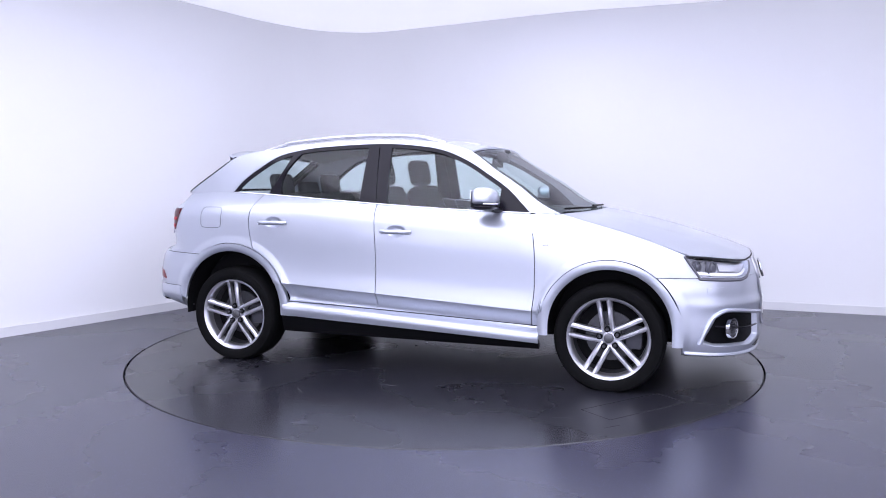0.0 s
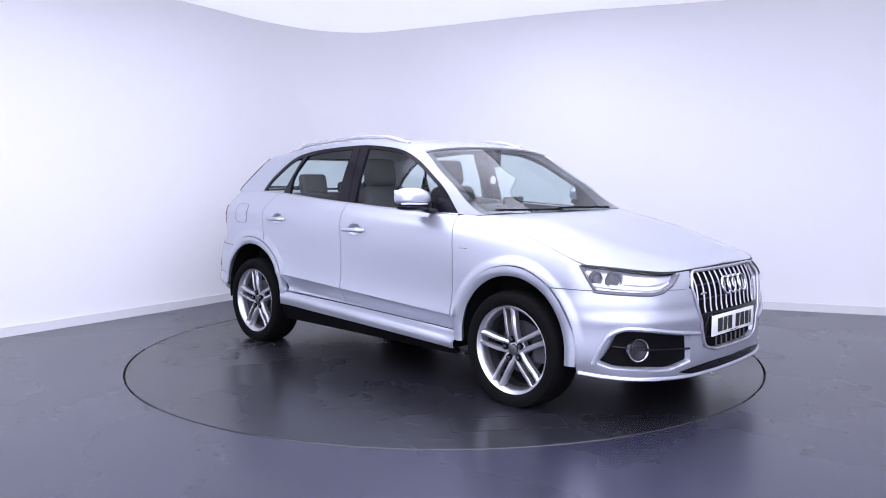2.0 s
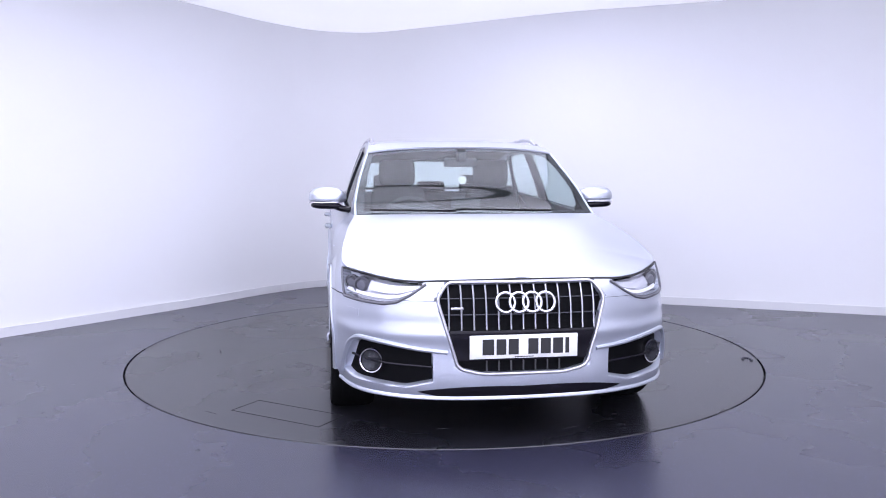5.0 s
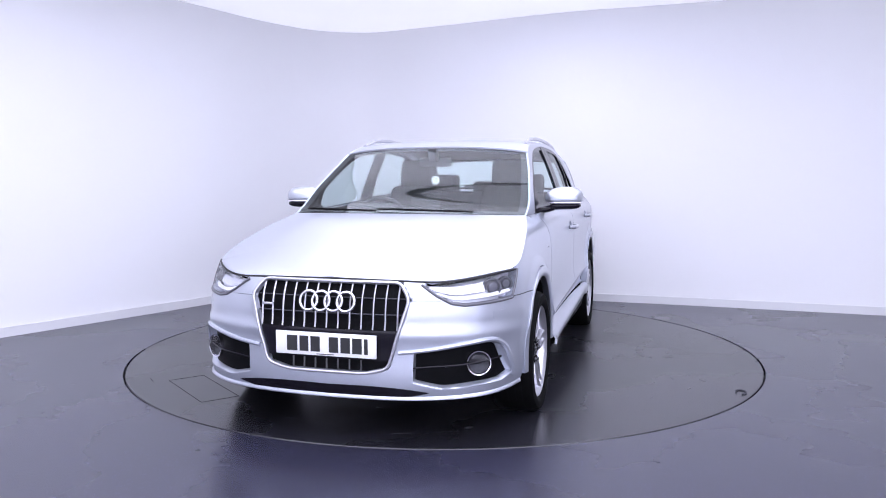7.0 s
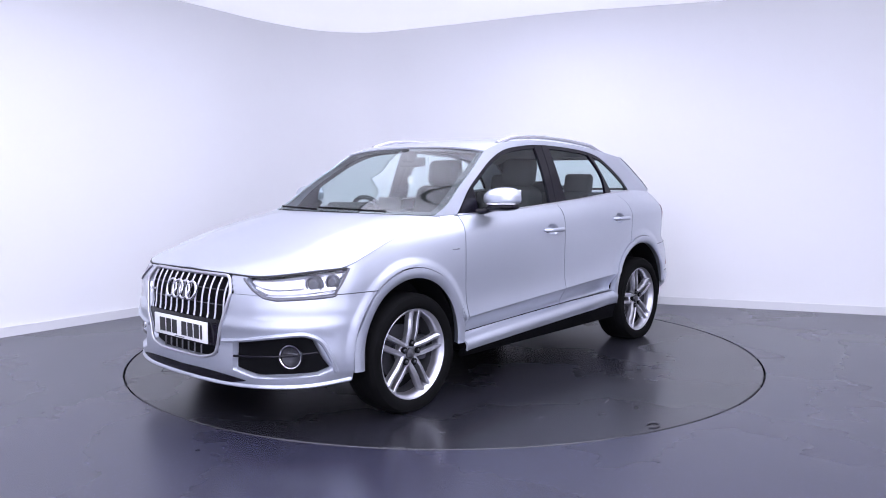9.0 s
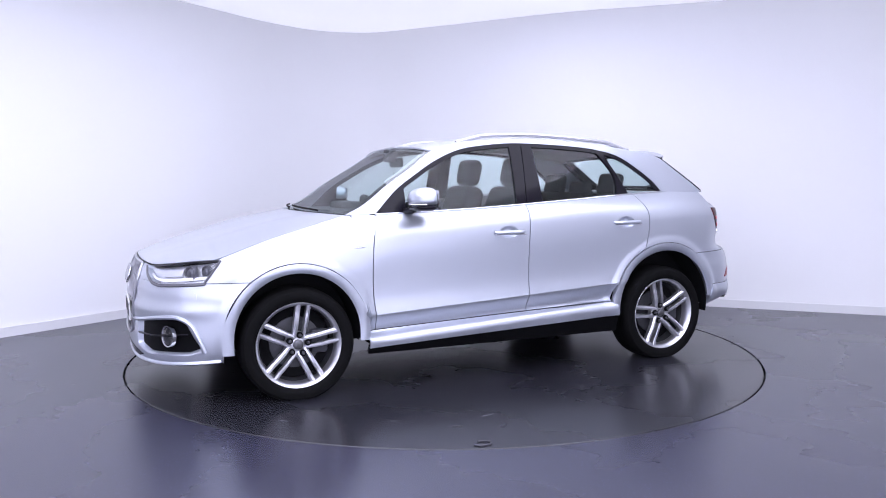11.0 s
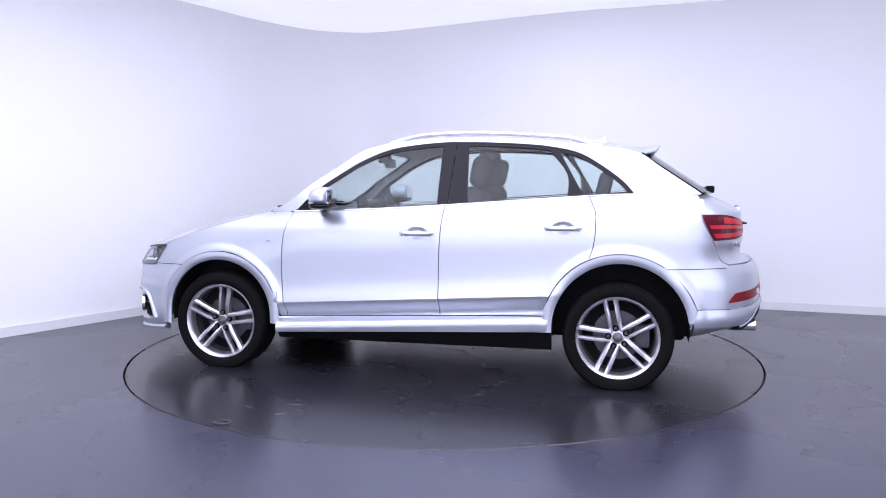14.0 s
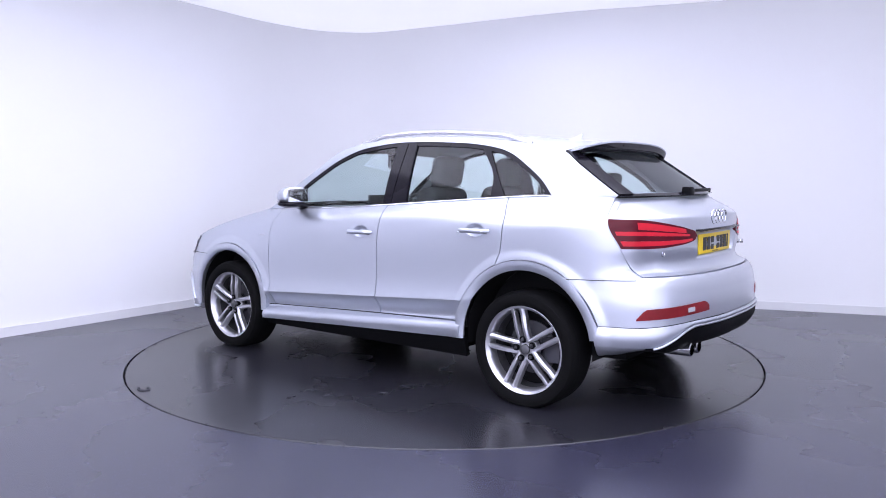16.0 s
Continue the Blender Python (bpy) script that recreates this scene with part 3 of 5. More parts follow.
def front_end():
    def end_station(z):
        h = max(0.0, z - arch_mid(1))
        return station(AXLE + math.sqrt(max(0, ARCH ** 2 - h * h)) + 0.002)

    def skin(u, v):
        top = 0.69
        s = (u * 2 - 1)
        foot = 0.222 + 0.028 * s * s
        z = foot + (top - foot) * v
        sta = abs(s) * end_station(z)
        p = shell(sta, z)
        d = inside(GRILLE, p.y, z)
        d2 = inside(FOG, p.y, z)
        k = 0.045 * ease(d, -0.004, 0.012) + 0.05 * ease(d2, -0.004, 0.012)
        if in_lamp(sta, z):
            k = 0.05
        if k:
            p = on_front(sta, z, -k)
        return p if s >= 0 else Vector((p.x, -p.y, p.z))
    part("front_bumper", patch_bm(skin, 240, 90, (1, 0, 0), 0.02), M_PAINT, CAR)

    def brow(u, v):
        s = u * 2 - 1
        sta = abs(s) * 6.3
        top = HOOD_FRONT_Z(sta) - 0.009
        z = 0.692 + (top - 0.692) * v
        p = shell(sta, z)
        d = inside(GRILLE, p.y, z)
        k = 0.045 * ease(d, -0.004, 0.012)
        if in_lamp(sta, z):
            k = 0.05
        if k:
            p = on_front(sta, z, -k)
        return p if s >= 0 else Vector((p.x, -p.y, p.z))
    part("nose_panel", patch_bm(brow, 160, 16, (1, 0, 0), 0.02), M_PAINT, CAR)

    # lower lip and splitter
    def lip(u, v):
        s = u * 2 - 1
        sta = abs(s) * station(1.735)
        p = on_front(sta, 0.240 + 0.028 * s * s - 0.022 * v, 0.002 + 0.012 * math.sin(math.pi * v))
        return p if s >= 0 else Vector((p.x, -p.y, p.z))
    part("bumper_lip", patch_bm(lip, 120, 6, (1, 0, 0.2), 0.05), M_PAINT, CAR)

    def under(u, v):
        s = u * 2 - 1
        sta = abs(s) * station(1.75)
        p = on_front(sta, 0.220 + 0.028 * s * s - (0.012 + 0.035 * s * s) * v, -0.008 - (0.06 - 0.035 * s * s) * v)
        return p if s >= 0 else Vector((p.x, -p.y, p.z))
    part("bumper_underside", patch_bm(under, 100, 4, (1, 0, -1), 0.0), M_GREY, CAR)

    def intake(u, v):
        s = u * 2 - 1
        sta = abs(s) * sta_y(0.50)
        half = 0.036 * (1 - abs(s) ** 3)
        zc = 0.262 - 0.012 * (1 - abs(s))
        p = on_front(sta, zc + half * (2 * v - 1), 0.003)
        return p if s >= 0 else Vector((p.x, -p.y, p.z))
    part("lower_intake", patch_bm(intake, 60, 6, (1, 0, 0), 0.004), M_BLACK, CAR)

    # dark shut line under the bonnet's leading edge
    line = []
    for k in range(81):
        t = (k / 40 - 1) * 6.1
        q = on_front(abs(t), HOOD_FRONT_Z(abs(t)) - 0.0055, -0.001)
        line.append((q.x, math.copysign(q.y, t), q.z))
    part("bonnet_seal", tube_bm(line, 0.0048, 6), M_GAP, CAR)

    # grille
    g = new("grille")
    g.parent = CAR

    def back(u, v):
        z = 0.352 + (0.772 - 0.352) * v
        half = float(np.interp(z, [0.348, 0.375, 0.70, 0.775], [0.20, 0.312, 0.408, 0.355]))
        y = (2 * u - 1) * half
        sta = sta_y(abs(y))
        p = on_front(sta, z, -0.028)
        return Vector((p.x, y, z))
    part("grille_mesh", patch_bm(back, 40, 20, (1, 0, 0), 0.01), M_MESH, g)
    # bright frame
    n = len(GRILLE)
    ring = []
    for k in range(n):
        a, b = Vector(GRILLE[k - 1]), Vector(GRILLE[k])
        c = Vector(GRILLE[(k + 1) % n])
        m = min(0.035, (b - a).length / 3, (c - b).length / 3)
        p0, p1 = b + (a - b).normalized() * m, b + (c - b).normalized() * m
        for t in (0, 0.25, 0.5, 0.75, 1):
            ring.append(p0 * (1 - t) ** 2 + b * 2 * t * (1 - t) + p1 * t * t)
        q1 = c + (b - c).normalized() * min(0.035, (c - b).length / 3)
        for t in (0.2, 0.4, 0.6, 0.8):
            ring.append(p1.lerp(q1, t))
    ring3 = []
    for q in ring:
        p = on_front(sta_y(abs(q.x)), q.y, 0.004)
        ring3.append(Vector((p.x, q.x, q.y)))
    part("grille_frame", tube_bm(ring3, 0.0085, 10, True), M_GRILLE, g, "satin silver surround")
    # upright bars, above and below the number plate
    ys = [-0.352 + 0.0587 * k for k in range(13)]
    for y in ys:
        for z0, z1 in ((0.556, 0.765), (0.357, 0.408)):
            half_top = float(np.interp(z1, [0.348, 0.375, 0.70, 0.775], [0.20, 0.312, 0.408, 0.355]))
            half_low = float(np.interp(z0, [0.348, 0.375, 0.70, 0.775], [0.20, 0.312, 0.408, 0.355]))
            if abs(y) > min(half_top, half_low) - 0.008:
                continue

            def bar(u, v, y=y, z0=z0, z1=z1):
                z = z0 + (z1 - z0) * v
                yy = y + (u - 0.5) * 0.0082
                p = on_front(sta_y(abs(yy)), z, -0.008 + 0.004 * math.sin(math.pi * u))
                return Vector((p.x, yy, z))
            # bars below the plate use the darker alloy, their shade put into the colour
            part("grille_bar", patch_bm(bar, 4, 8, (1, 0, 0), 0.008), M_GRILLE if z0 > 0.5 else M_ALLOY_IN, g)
    for z in (0.625, 0.70):
        pts = []
        for k in range(31):
            y = -0.385 + 0.77 * k / 30
            p = on_front(sta_y(abs(y)), z, -0.021)
            pts.append((p.x, y, z))
        part("grille_rib", tube_bm(pts, 0.003, 6), M_GREY, g)

    def carrier(u, v):
        z = 0.41 + 0.143 * v
        half = float(np.interp(z, [0.375, 0.70], [0.312, 0.408])) - 0.012
        y = (2 * u - 1) * half
        p = on_front(sta_y(abs(y)), z, -0.006)
        return Vector((p.x, y, z))
    part("plate_carrier", patch_bm(carrier, 30, 6, (1, 0, 0), 0.02), M_BLACK, g)
    # four rings as a plain chrome emblem
    for k in range(4):
        yc = 0.008 + (k - 1.5) * 0.064
        pts = [(2.163 + 0.002 * (k % 2) - 0.0125 * math.sin(a), yc + 0.0445 * math.cos(a), 0.684 + 0.0445 * math.sin(a)) for a in [2 * math.pi * i / 40 for i in range(40)]]
        ob = part("emblem_ring", tube_bm(pts, 0.0075, 10, True), M_CHROME, g)
    part("grille_badge", box_bm(2.143, 2.150, -0.345, -0.285, 0.652, 0.664, 0.002), M_SATIN, g)
    number_plate(Vector((2.172, 0, 0.477)), 1, M_WHITE)

    for m in (1, -1):
        seam = []
        for k in range(17):
            q = on_front(5.65 + (end_station(0.69) - 5.65) * k / 16, 0.691, 0.0012)
            seam.append((q.x, q.y * m, q.z))
        part("bumper_seam", tube_bm(seam, 0.0022, 6), M_GAP, CAR)
    for m in (False, True):
        part("washer_cover", patch_bm(lambda u, v: on_front(4.55 + 0.75 * u, 0.602 + 0.034 * v, 0.002), 10, 4, (1, 0.5, 0), 0.003, mirror=m), M_PAINT, CAR)
    for sgn in (1, -1):
        fog_lamp(sgn)
        head_lamp(sgn)


def number_plate(at, way, material):
    """A plate with plain dark bars for its characters."""
    root = new("number_plate")
    root.parent = CAR
    root.location = at
    part("plate", box_bm(-0.004, 0.004, -0.26, 0.26, -0.0555, 0.0555, 0.002), material, root, "white plate" if material is M_WHITE else "yellow plate")
    x = 0.0052 * way
    widths = [0.055, 0.046, 0.048, 0.048, 0.048, 0.048, 0.018]
    y = -0.20
    for k, w in enumerate(widths):
        if k == 3:
            y += 0.035
        part("bar", box_bm(x - 0.001, x + 0.001, way * (y), way * (y + w), -0.037, 0.037) if way > 0 else box_bm(x - 0.001, x + 0.001, -(y + w), -y, -0.037, 0.037), M_INK, root, smooth=False)
        y += w + 0.012
    part("maker_bar", box_bm(x - 0.0005, x + 0.0005, -0.045, 0.045, -0.050, -0.046), M_INK, root, smooth=False)


def fog_lamp(sgn):
    root = new("fog_lamp_grille")
    root.parent = CAR

    def cover(u, v):
        z = 0.290 + (0.49 - 0.290) * v
        y0 = float(np.interp(z, [0.283, 0.315, 0.455, 0.49], [0.56, 0.432, 0.437, 0.70]))
        y1 = float(np.interp(z, [0.283, 0.30, 0.325, 0.47, 0.497], [0.60, 0.80, 0.835, 0.79, 0.75]))
        sta = sta_y(y0 + (y1 - y0) * u)
        return on_front(sta, z, -0.030)
    part("grille_insert", patch_bm(cover, 30, 16, (1, 0.5, 0), 0.004, mirror=sgn < 0), M_PLASTIC, root)

    def trim(k):
        y, z = k
        p = on_front(sta_y(y), z, 0.004)
        return Vector((p.x, p.y * sgn, p.z))
    arc = Path([(0.36, 0.452), (0.5, 0.468), (0.68, 0.497), (0.755, 0.505), (0.80, 0.478), (0.825, 0.41), (0.842, 0.31)])
    part("bright_trim", tube_bm([trim(arc(k / 40)) for k in range(41)], lambda t: 0.010 + 0.004 * t, 8), M_PAINT, root)
    blade = Path([(0.36, 0.375), (0.5, 0.385), (0.65, 0.392), (0.80, 0.41)])
    part("blade", tube_bm([on_m(blade(k / 20), -0.006, sgn) for k in range(21)], 0.006, 6), M_BLACK, root)
    c = on_front(sta_y(0.715), 0.393, -0.012)
    ax = (on_front(sta_y(0.715), 0.393, 0.1) - c).normalized()
    ax = (ax + Vector((0.6, 0, 0))).normalized()
    ax.y *= sgn
    c.y *= sgn
    q = Vector((0, 0, 1)).rotation_difference(ax).to_matrix().to_4x4()
    for nm, prof, m in (("chrome_ring", [(0.051, -0.01), (0.0535, 0.008), (0.059, 0.010), (0.061, -0.01)], M_CHROME), ("reflector", [(0.0, -0.008), (0.03, -0.005), (0.050, 0.002)], M_FOGGLASS), ("lens", [(0.0, 0.013), (0.03, 0.011), (0.047, 0.006)], M_LENS)):
        bm = lathe_bm(prof, 32, "z")
        bm.transform(Matrix.Translation(c) @ q)
        part(nm, bm, m, root)


def on_m(k, lift, sgn):
    p = on_front(sta_y(k[0]), k[1], lift)
    return Vector((p.x, p.y * sgn, p.z))


def head_lamp(sgn):
    root = new("headlamp")
    root.parent = CAR

    def corner(u, v, lift):
        # u runs from the inner tip to the outer edge
        s = S_LAMP_IN + (S_LAMP_OUT - S_LAMP_IN) * u
        top = HOOD_FRONT_Z(s) - 0.006
        low = lamp_low(u)
        s2 = s + 0.0 - 0.62 * (1 - v) * u ** 6
        return on_front(s2, low + (top - low) * v, lift)
    part("housing", patch_bm(lambda u, v: corner(u, v, -0.042), 30, 10, (1, 0.5, 0), 0.0, mirror=sgn < 0), M_LAMP, root)
    part("lens", patch_bm(lambda u, v: corner(u, v, 0.001), 40, 12, (1, 0.5, 0), 0.008, mirror=sgn < 0), M_LENS, root, "clear headlamp cover").visible_shadow = False

    part("lower_bezel", patch_bm(lambda u, v: corner(0.02 + 0.96 * u, 0.10 * v, 0.002), 40, 3, (1, 0.5, 0), 0.006, mirror=sgn < 0), M_BEZEL, root)
    part("upper_bezel", patch_bm(lambda u, v: corner(u, 0.955 + 0.06 * v, 0.003), 40, 3, (1, 0.5, 0), 0.006, mirror=sgn < 0), M_BLACK, root)
    edge = [corner(k / 30, 0.0, 0.002) for k in range(31)] + [corner(1.0, k / 8, 0.002) for k in range(1, 9)]
    part("lamp_seal", tube_bm([(q.x, q.y * sgn, q.z) for q in edge], 0.0065, 8), M_BEZEL, root)
    # light strip and lamp bowls
    part("light_strip", patch_bm(lambda u, v: corner(0.10 + 0.84 * u, 0.24 + 0.14 * v, -0.018), 30, 3, (1, 0.5, 0), 0.01, mirror=sgn < 0), M_WHITE, root, "white daytime light strip")
    part("bright_wedge", patch_bm(lambda u, v: corner(0.05 + 0.50 * u, 0.50 + 0.34 * v, -0.025), 20, 3, (1, 0.5, 0), 0.01, mirror=sgn < 0), M_LAMP, root)
    for u, r in ((0.66, 0.045), (0.86, 0.036)):
        c = corner(u, 0.60, -0.030)
        bm = lathe_bm([(0.0, 0.022), (r * 0.5, 0.018), (r * 0.78, 0.004), (r * 0.8, 0.012), (r, 0.012), (r, -0.01)], 28, "x")
        bm.transform(Matrix.Translation((c.x, c.y * sgn, c.z)) @ Matrix.Rotation(radians(28 * sgn), 4, "Z"))
        part("projector", bm, M_BEZEL, root)


HOOD_Z = Smooth([0, 0.18, 0.43, 0.64, 0.84, 0.95, 1], [1.055, 1.022, 0.964, 0.91, 0.848, 0.810, 0.792])


def hood():
    edge = []
    for k in range(31):
        x = 0.985 + 0.75 * k / 30
        e = flank(x, HOOD_EDGE_Z(x))
        edge.append((x, e.y, e.z))
    for k in range(1, 41):
        s = 6.2 * (1 - k / 40)
        q = shell(s, HOOD_FRONT_Z(s))
        if q.x > edge[-1][0] + 1e-4:
            edge.append((q.x, q.y, q.z))
    ex, ey, ez = zip(*edge)
    mid = Smooth([0.985, 1.135, 1.31, 1.55, 1.755, 1.948, 2.055, 2.12], [1.083, 1.055, 1.022, 0.964, 0.91, 0.848, 0.811, 0.788])
    base = flank(0.985, HOOD_EDGE_Z(0.985)).y

    def P(u, v):
        t = abs(2 * u - 1)
        sg = 1 if u >= 0.5 else -1
        s = t * 6.25
        q = shell(s, HOOD_FRONT_Z(s))
        rx, ry = 1.135 - 0.15 * t ** 2.2, t * base
        x, y = rx + (q.x - rx) * v, ry + (q.y - ry) * v
        x1 = 0.985 + 0.75 * v
        lin = base + (shell(6.25, HOOD_FRONT_Z(6.25)).y - base) * v
        y += t ** 3 * (float(np.interp(x1, ex, ey)) - lin)
        w = min(1.0, max(0.0, y) / max(1e-6, float(np.interp(x, ex, ey))))
        zc = mid(x)
        z = zc + (float(np.interp(x, ex, ez)) - zc) * w ** 2.6
        z += 0.007 * math.exp(-((w - 0.62) / 0.13) ** 2) * max(0.0, math.sin(math.pi * v)) ** 0.7
        return Vector((x, sg * y, z))
    part("bonnet", patch_bm(P, 96, 64, (0, 0, 1), 0.015), M_PAINT, CAR)


def screen_point(t, v, lift=0.0):
    """The windscreen: t from side to side, v from base to top."""
    x, z = SCREEN_EDGE(v)
    e = flank(x, z)
    bow = 0.135 * (1 - v) + 0.045 * v
    up = 0.006 * (1 - v) + 0.034 * v
    k = 1 - abs(t) ** 2.2
    return Vector((e.x + bow * k + lift * 0.6, t * (e.y - 0.004), e.z + up * k + lift))


def roof_point(t, x):
    e = flank(x, CANT_Z(x))
    k = 1 - abs(t) ** 2.8
    return Vector((x, t * e.y, e.z + (ROOF_Z(x) - e.z) * k))


def upper_body():
    glassy = part("windscreen", patch_bm(lambda u, v: screen_point(2 * u - 1, 0.015 + 0.965 * v), 40, 20, (1, 0, 1), 0.004), M_GLASS, CAR, "clear raked windscreen")
    glassy.visible_shadow = False
    for sg in (False, True):
        part("screen_border", patch_bm(lambda u, v: screen_point(1 - 0.07 * u, v, -0.004), 3, 24, (1, 0, 1), 0.003, mirror=sg), M_BLACK, CAR)
    part("screen_border", patch_bm(lambda u, v: screen_point(2 * u - 1, 0.07 * v, -0.004), 40, 3, (1, 0, 1), 0.003), M_BLACK, CAR)
    part("screen_border", patch_bm(lambda u, v: screen_point(2 * u - 1, 0.955 + 0.04 * v, -0.004), 40, 2, (1, 0, 1), 0.003), M_BLACK, CAR)
    part("cowl", patch_bm(lambda u, v: Vector((1.06 + 0.115 * (1 - abs(2 * u - 1) ** 2.2) - 0.10 * v, (2 * u - 1) * 0.70, 1.025 + 0.005 * v)), 30, 3, (0, 0, 1), 0.01), M_PLASTIC, CAR)

    def roof(u, v):
        x = 0.385 - (0.385 + 1.42) * v
        t = 2 * u - 1
        p = roof_point(t, x)
        p.x += 0.035 * (1 - t * t) * ease(x, 0.1, 0.385)
        return p
    part("roof", patch_bm(roof, 60, 60, (0, 0, 1), 0.01), M_PAINT, CAR)
    part("headliner", patch_bm(lambda u, v: roof(0.02 + 0.96 * u, 0.01 + 0.98 * v) - Vector((0, 0, 0.035)), 20, 20, (0, 0, -1), 0.0), M_HEADLINE, CAR)
    # rails
    for sg in (1, -1):
        pts = []
        for k in range(33):
            x = 0.18 - 1.36 * k / 32
            e = flank(x, CANT_Z(x))
            end = min(k, 32 - k) / 5
            pts.append(Vector((x, sg * (e.y - 0.030), e.z + 0.002 + 0.026 * ease(end, 0, 1))))
        part("roof_rail", tube_bm(pts, 0.014, 10), M_SATIN, CAR, "satin silver roof rail")


def side_glass():
    def band(u, v):
        a = DLO(u)
        b = DLO_IN(u)
        p = flank(a[0] + (b[0] - a[0]) * v, a[1] + (b[1] - a[1]) * v)
        return p + Vector((0, -0.004, 0))
    c = (-0.25, 1.27)

    def DLO_IN(u):
        a, b = DLO(max(0, u - 0.01)), DLO(min(1, u + 0.01))
        p = DLO(u)
        dx, dz = b[0] - a[0], b[1] - a[1]
        d = math.hypot(dx, dz)
        n = (-dz / d, dx / d)
        w = 0.026
        q = (p[0] + n[0] * w * -1, p[1] + n[1] * w * -1)
        if (q[0] - c[0]) ** 2 + (q[1] - c[1]) ** 2 > (p[0] - c[0]) ** 2 + (p[1] - c[1]) ** 2:
            q = (p[0] + n[0] * w, p[1] + n[1] * w)
        return (q[0], max(q[1], BELT(q[0]) + 0.002))
    both("window_surround", band, 100, 3, (0, 1, 0.2), M_BLACK, edge=0.01)

    def pane(xa, xb, inset):
        def P(u, v):
            x = xa(0.5)
            z = 1.2
            for _ in range(5):
                x = xa(z) + (xb(z) - xa(z)) * u
                low, top = BELT(x) + 0.004, max(DLO_TOP(x) - 0.015, BELT(x) + 0.006)
                z = low + (top - low) * v
            return flank(x, z) - Vector((0, inset, 0))
        return P
    bf, br = Curve([1.09, 1.49], [-0.170, -0.184]), Curve([1.10, 1.49], [-0.366, -0.350])
    cf, cr = Curve([1.14, 1.287, 1.46], [-0.985, -0.982, -0.856]), Curve([1.15, 1.43], [-1.09, -0.93])
    lim = Curve([1.05, 1.2, 1.3, 1.38, 1.45, 1.485], [0.79, 0.64, 0.495, 0.36, 0.18, 0.0])
    def front_x(z):
        return lim(z)
    tail = Curve([1.17, 1.242, 1.332, 1.422, 1.46], [-1.375, -1.315, -1.197, -1.045, -0.95])
    def front_pane(u, v):
        z = 1.066 + (1.484 - 1.066) * v
        x0, x1 = front_x(z + 0.02), bf(z)
        x = x0 + (x1 - x0) * u
        return flank(x, max(z, BELT(x))) - Vector((0, 0.014, 0))
    for o in both("side_window", front_pane, 30, 30, (0, 1, 0.2), M_GLASS, edge=0.003):
        o.visible_shadow = False
    for o in both("side_window", pane(br, cf, 0.014), 20, 16, (0, 1, 0.2), M_GLASS, edge=0.003):
        o.visible_shadow = False

    def quarter_pane(u, v):
        z = 1.165 + (1.425 - 1.165) * v
        x0, x1 = cr(z), tail(z + 0.015)
        x = x0 + (x1 - x0) * u
        return flank(x, max(z, BELT(x))) - Vector((0, 0.012, 0))
    for o in both("quarter_window", quarter_pane, 16, 16, (0, 1, 0.2), M_GLASS, edge=0.003):
        o.visible_shadow = False

    def pillar(xa, xb, out):
        def P(u, v):
            x, z = xa(1.2), 1.2
            for _ in range(4):
                x = xa(z) + (xb(z) - xa(z)) * u
                z = BELT(x) + 0.002 + (DLO_TOP(x) - 0.002 - BELT(x)) * v
            return flank(x, z) - Vector((0, out, 0))
        return P
    mid = Curve([1.09, 1.5], [-0.236, -0.272])
    mid2 = Curve([1.09, 1.5], [-0.242, -0.278])
    both("door_pillar", pillar(bf, mid, 0.002), 3, 20, (0, 1, 0.2), M_BLACK, edge=0.02)
    both("door_pillar", pillar(mid2, br, 0.002), 3, 20, (0, 1, 0.2), M_BLACK, edge=0.02)
    both("rear_pillar", pillar(cf, cr, 0.003), 4, 20, (0, 1, 0.2), M_BLACK, edge=0.02)
    # bright strip along the belt
    for sg in (1, -1):
        pts = [(lambda p: (p.x, sg * (p.y + 0.003), p.z))(flank(x, BELT(x) - 0.002)) for x in [0.80 - 2.185 * k / 40 for k in range(41)]]
        part("belt_strip", tube_bm(pts, 0.0055, 6), M_CHROME, CAR, "bright chrome belt strip")


HATCH_EDGE = Path([(-1.42, 1.415), (-1.52, 1.345), (-1.66, 1.25), (-1.79, 1.162)])


def hatch_point(t, v, lift=0.0):
    """The rear glass: t from side to side, v from top to base."""
    x, z = HATCH_EDGE(v)
    e = flank(x, z)
    k = 1 - abs(t) ** 2.4
    return Vector((e.x - (0.05 + 0.06 * v) * k - lift, t * e.y, e.z + (0.035 * (1 - v)) * k + lift))


LAMP_LO = Curve([0, 0.35, 0.7, 0.92, 0.98, 1], [0.900, 0.897, 0.906, 0.922, 0.935, 0.950])
LAMP_HI = Curve([0, 0.35, 0.7, 0.92, 0.98, 1], [1.052, 1.045, 1.020, 0.990, 0.976, 0.960])


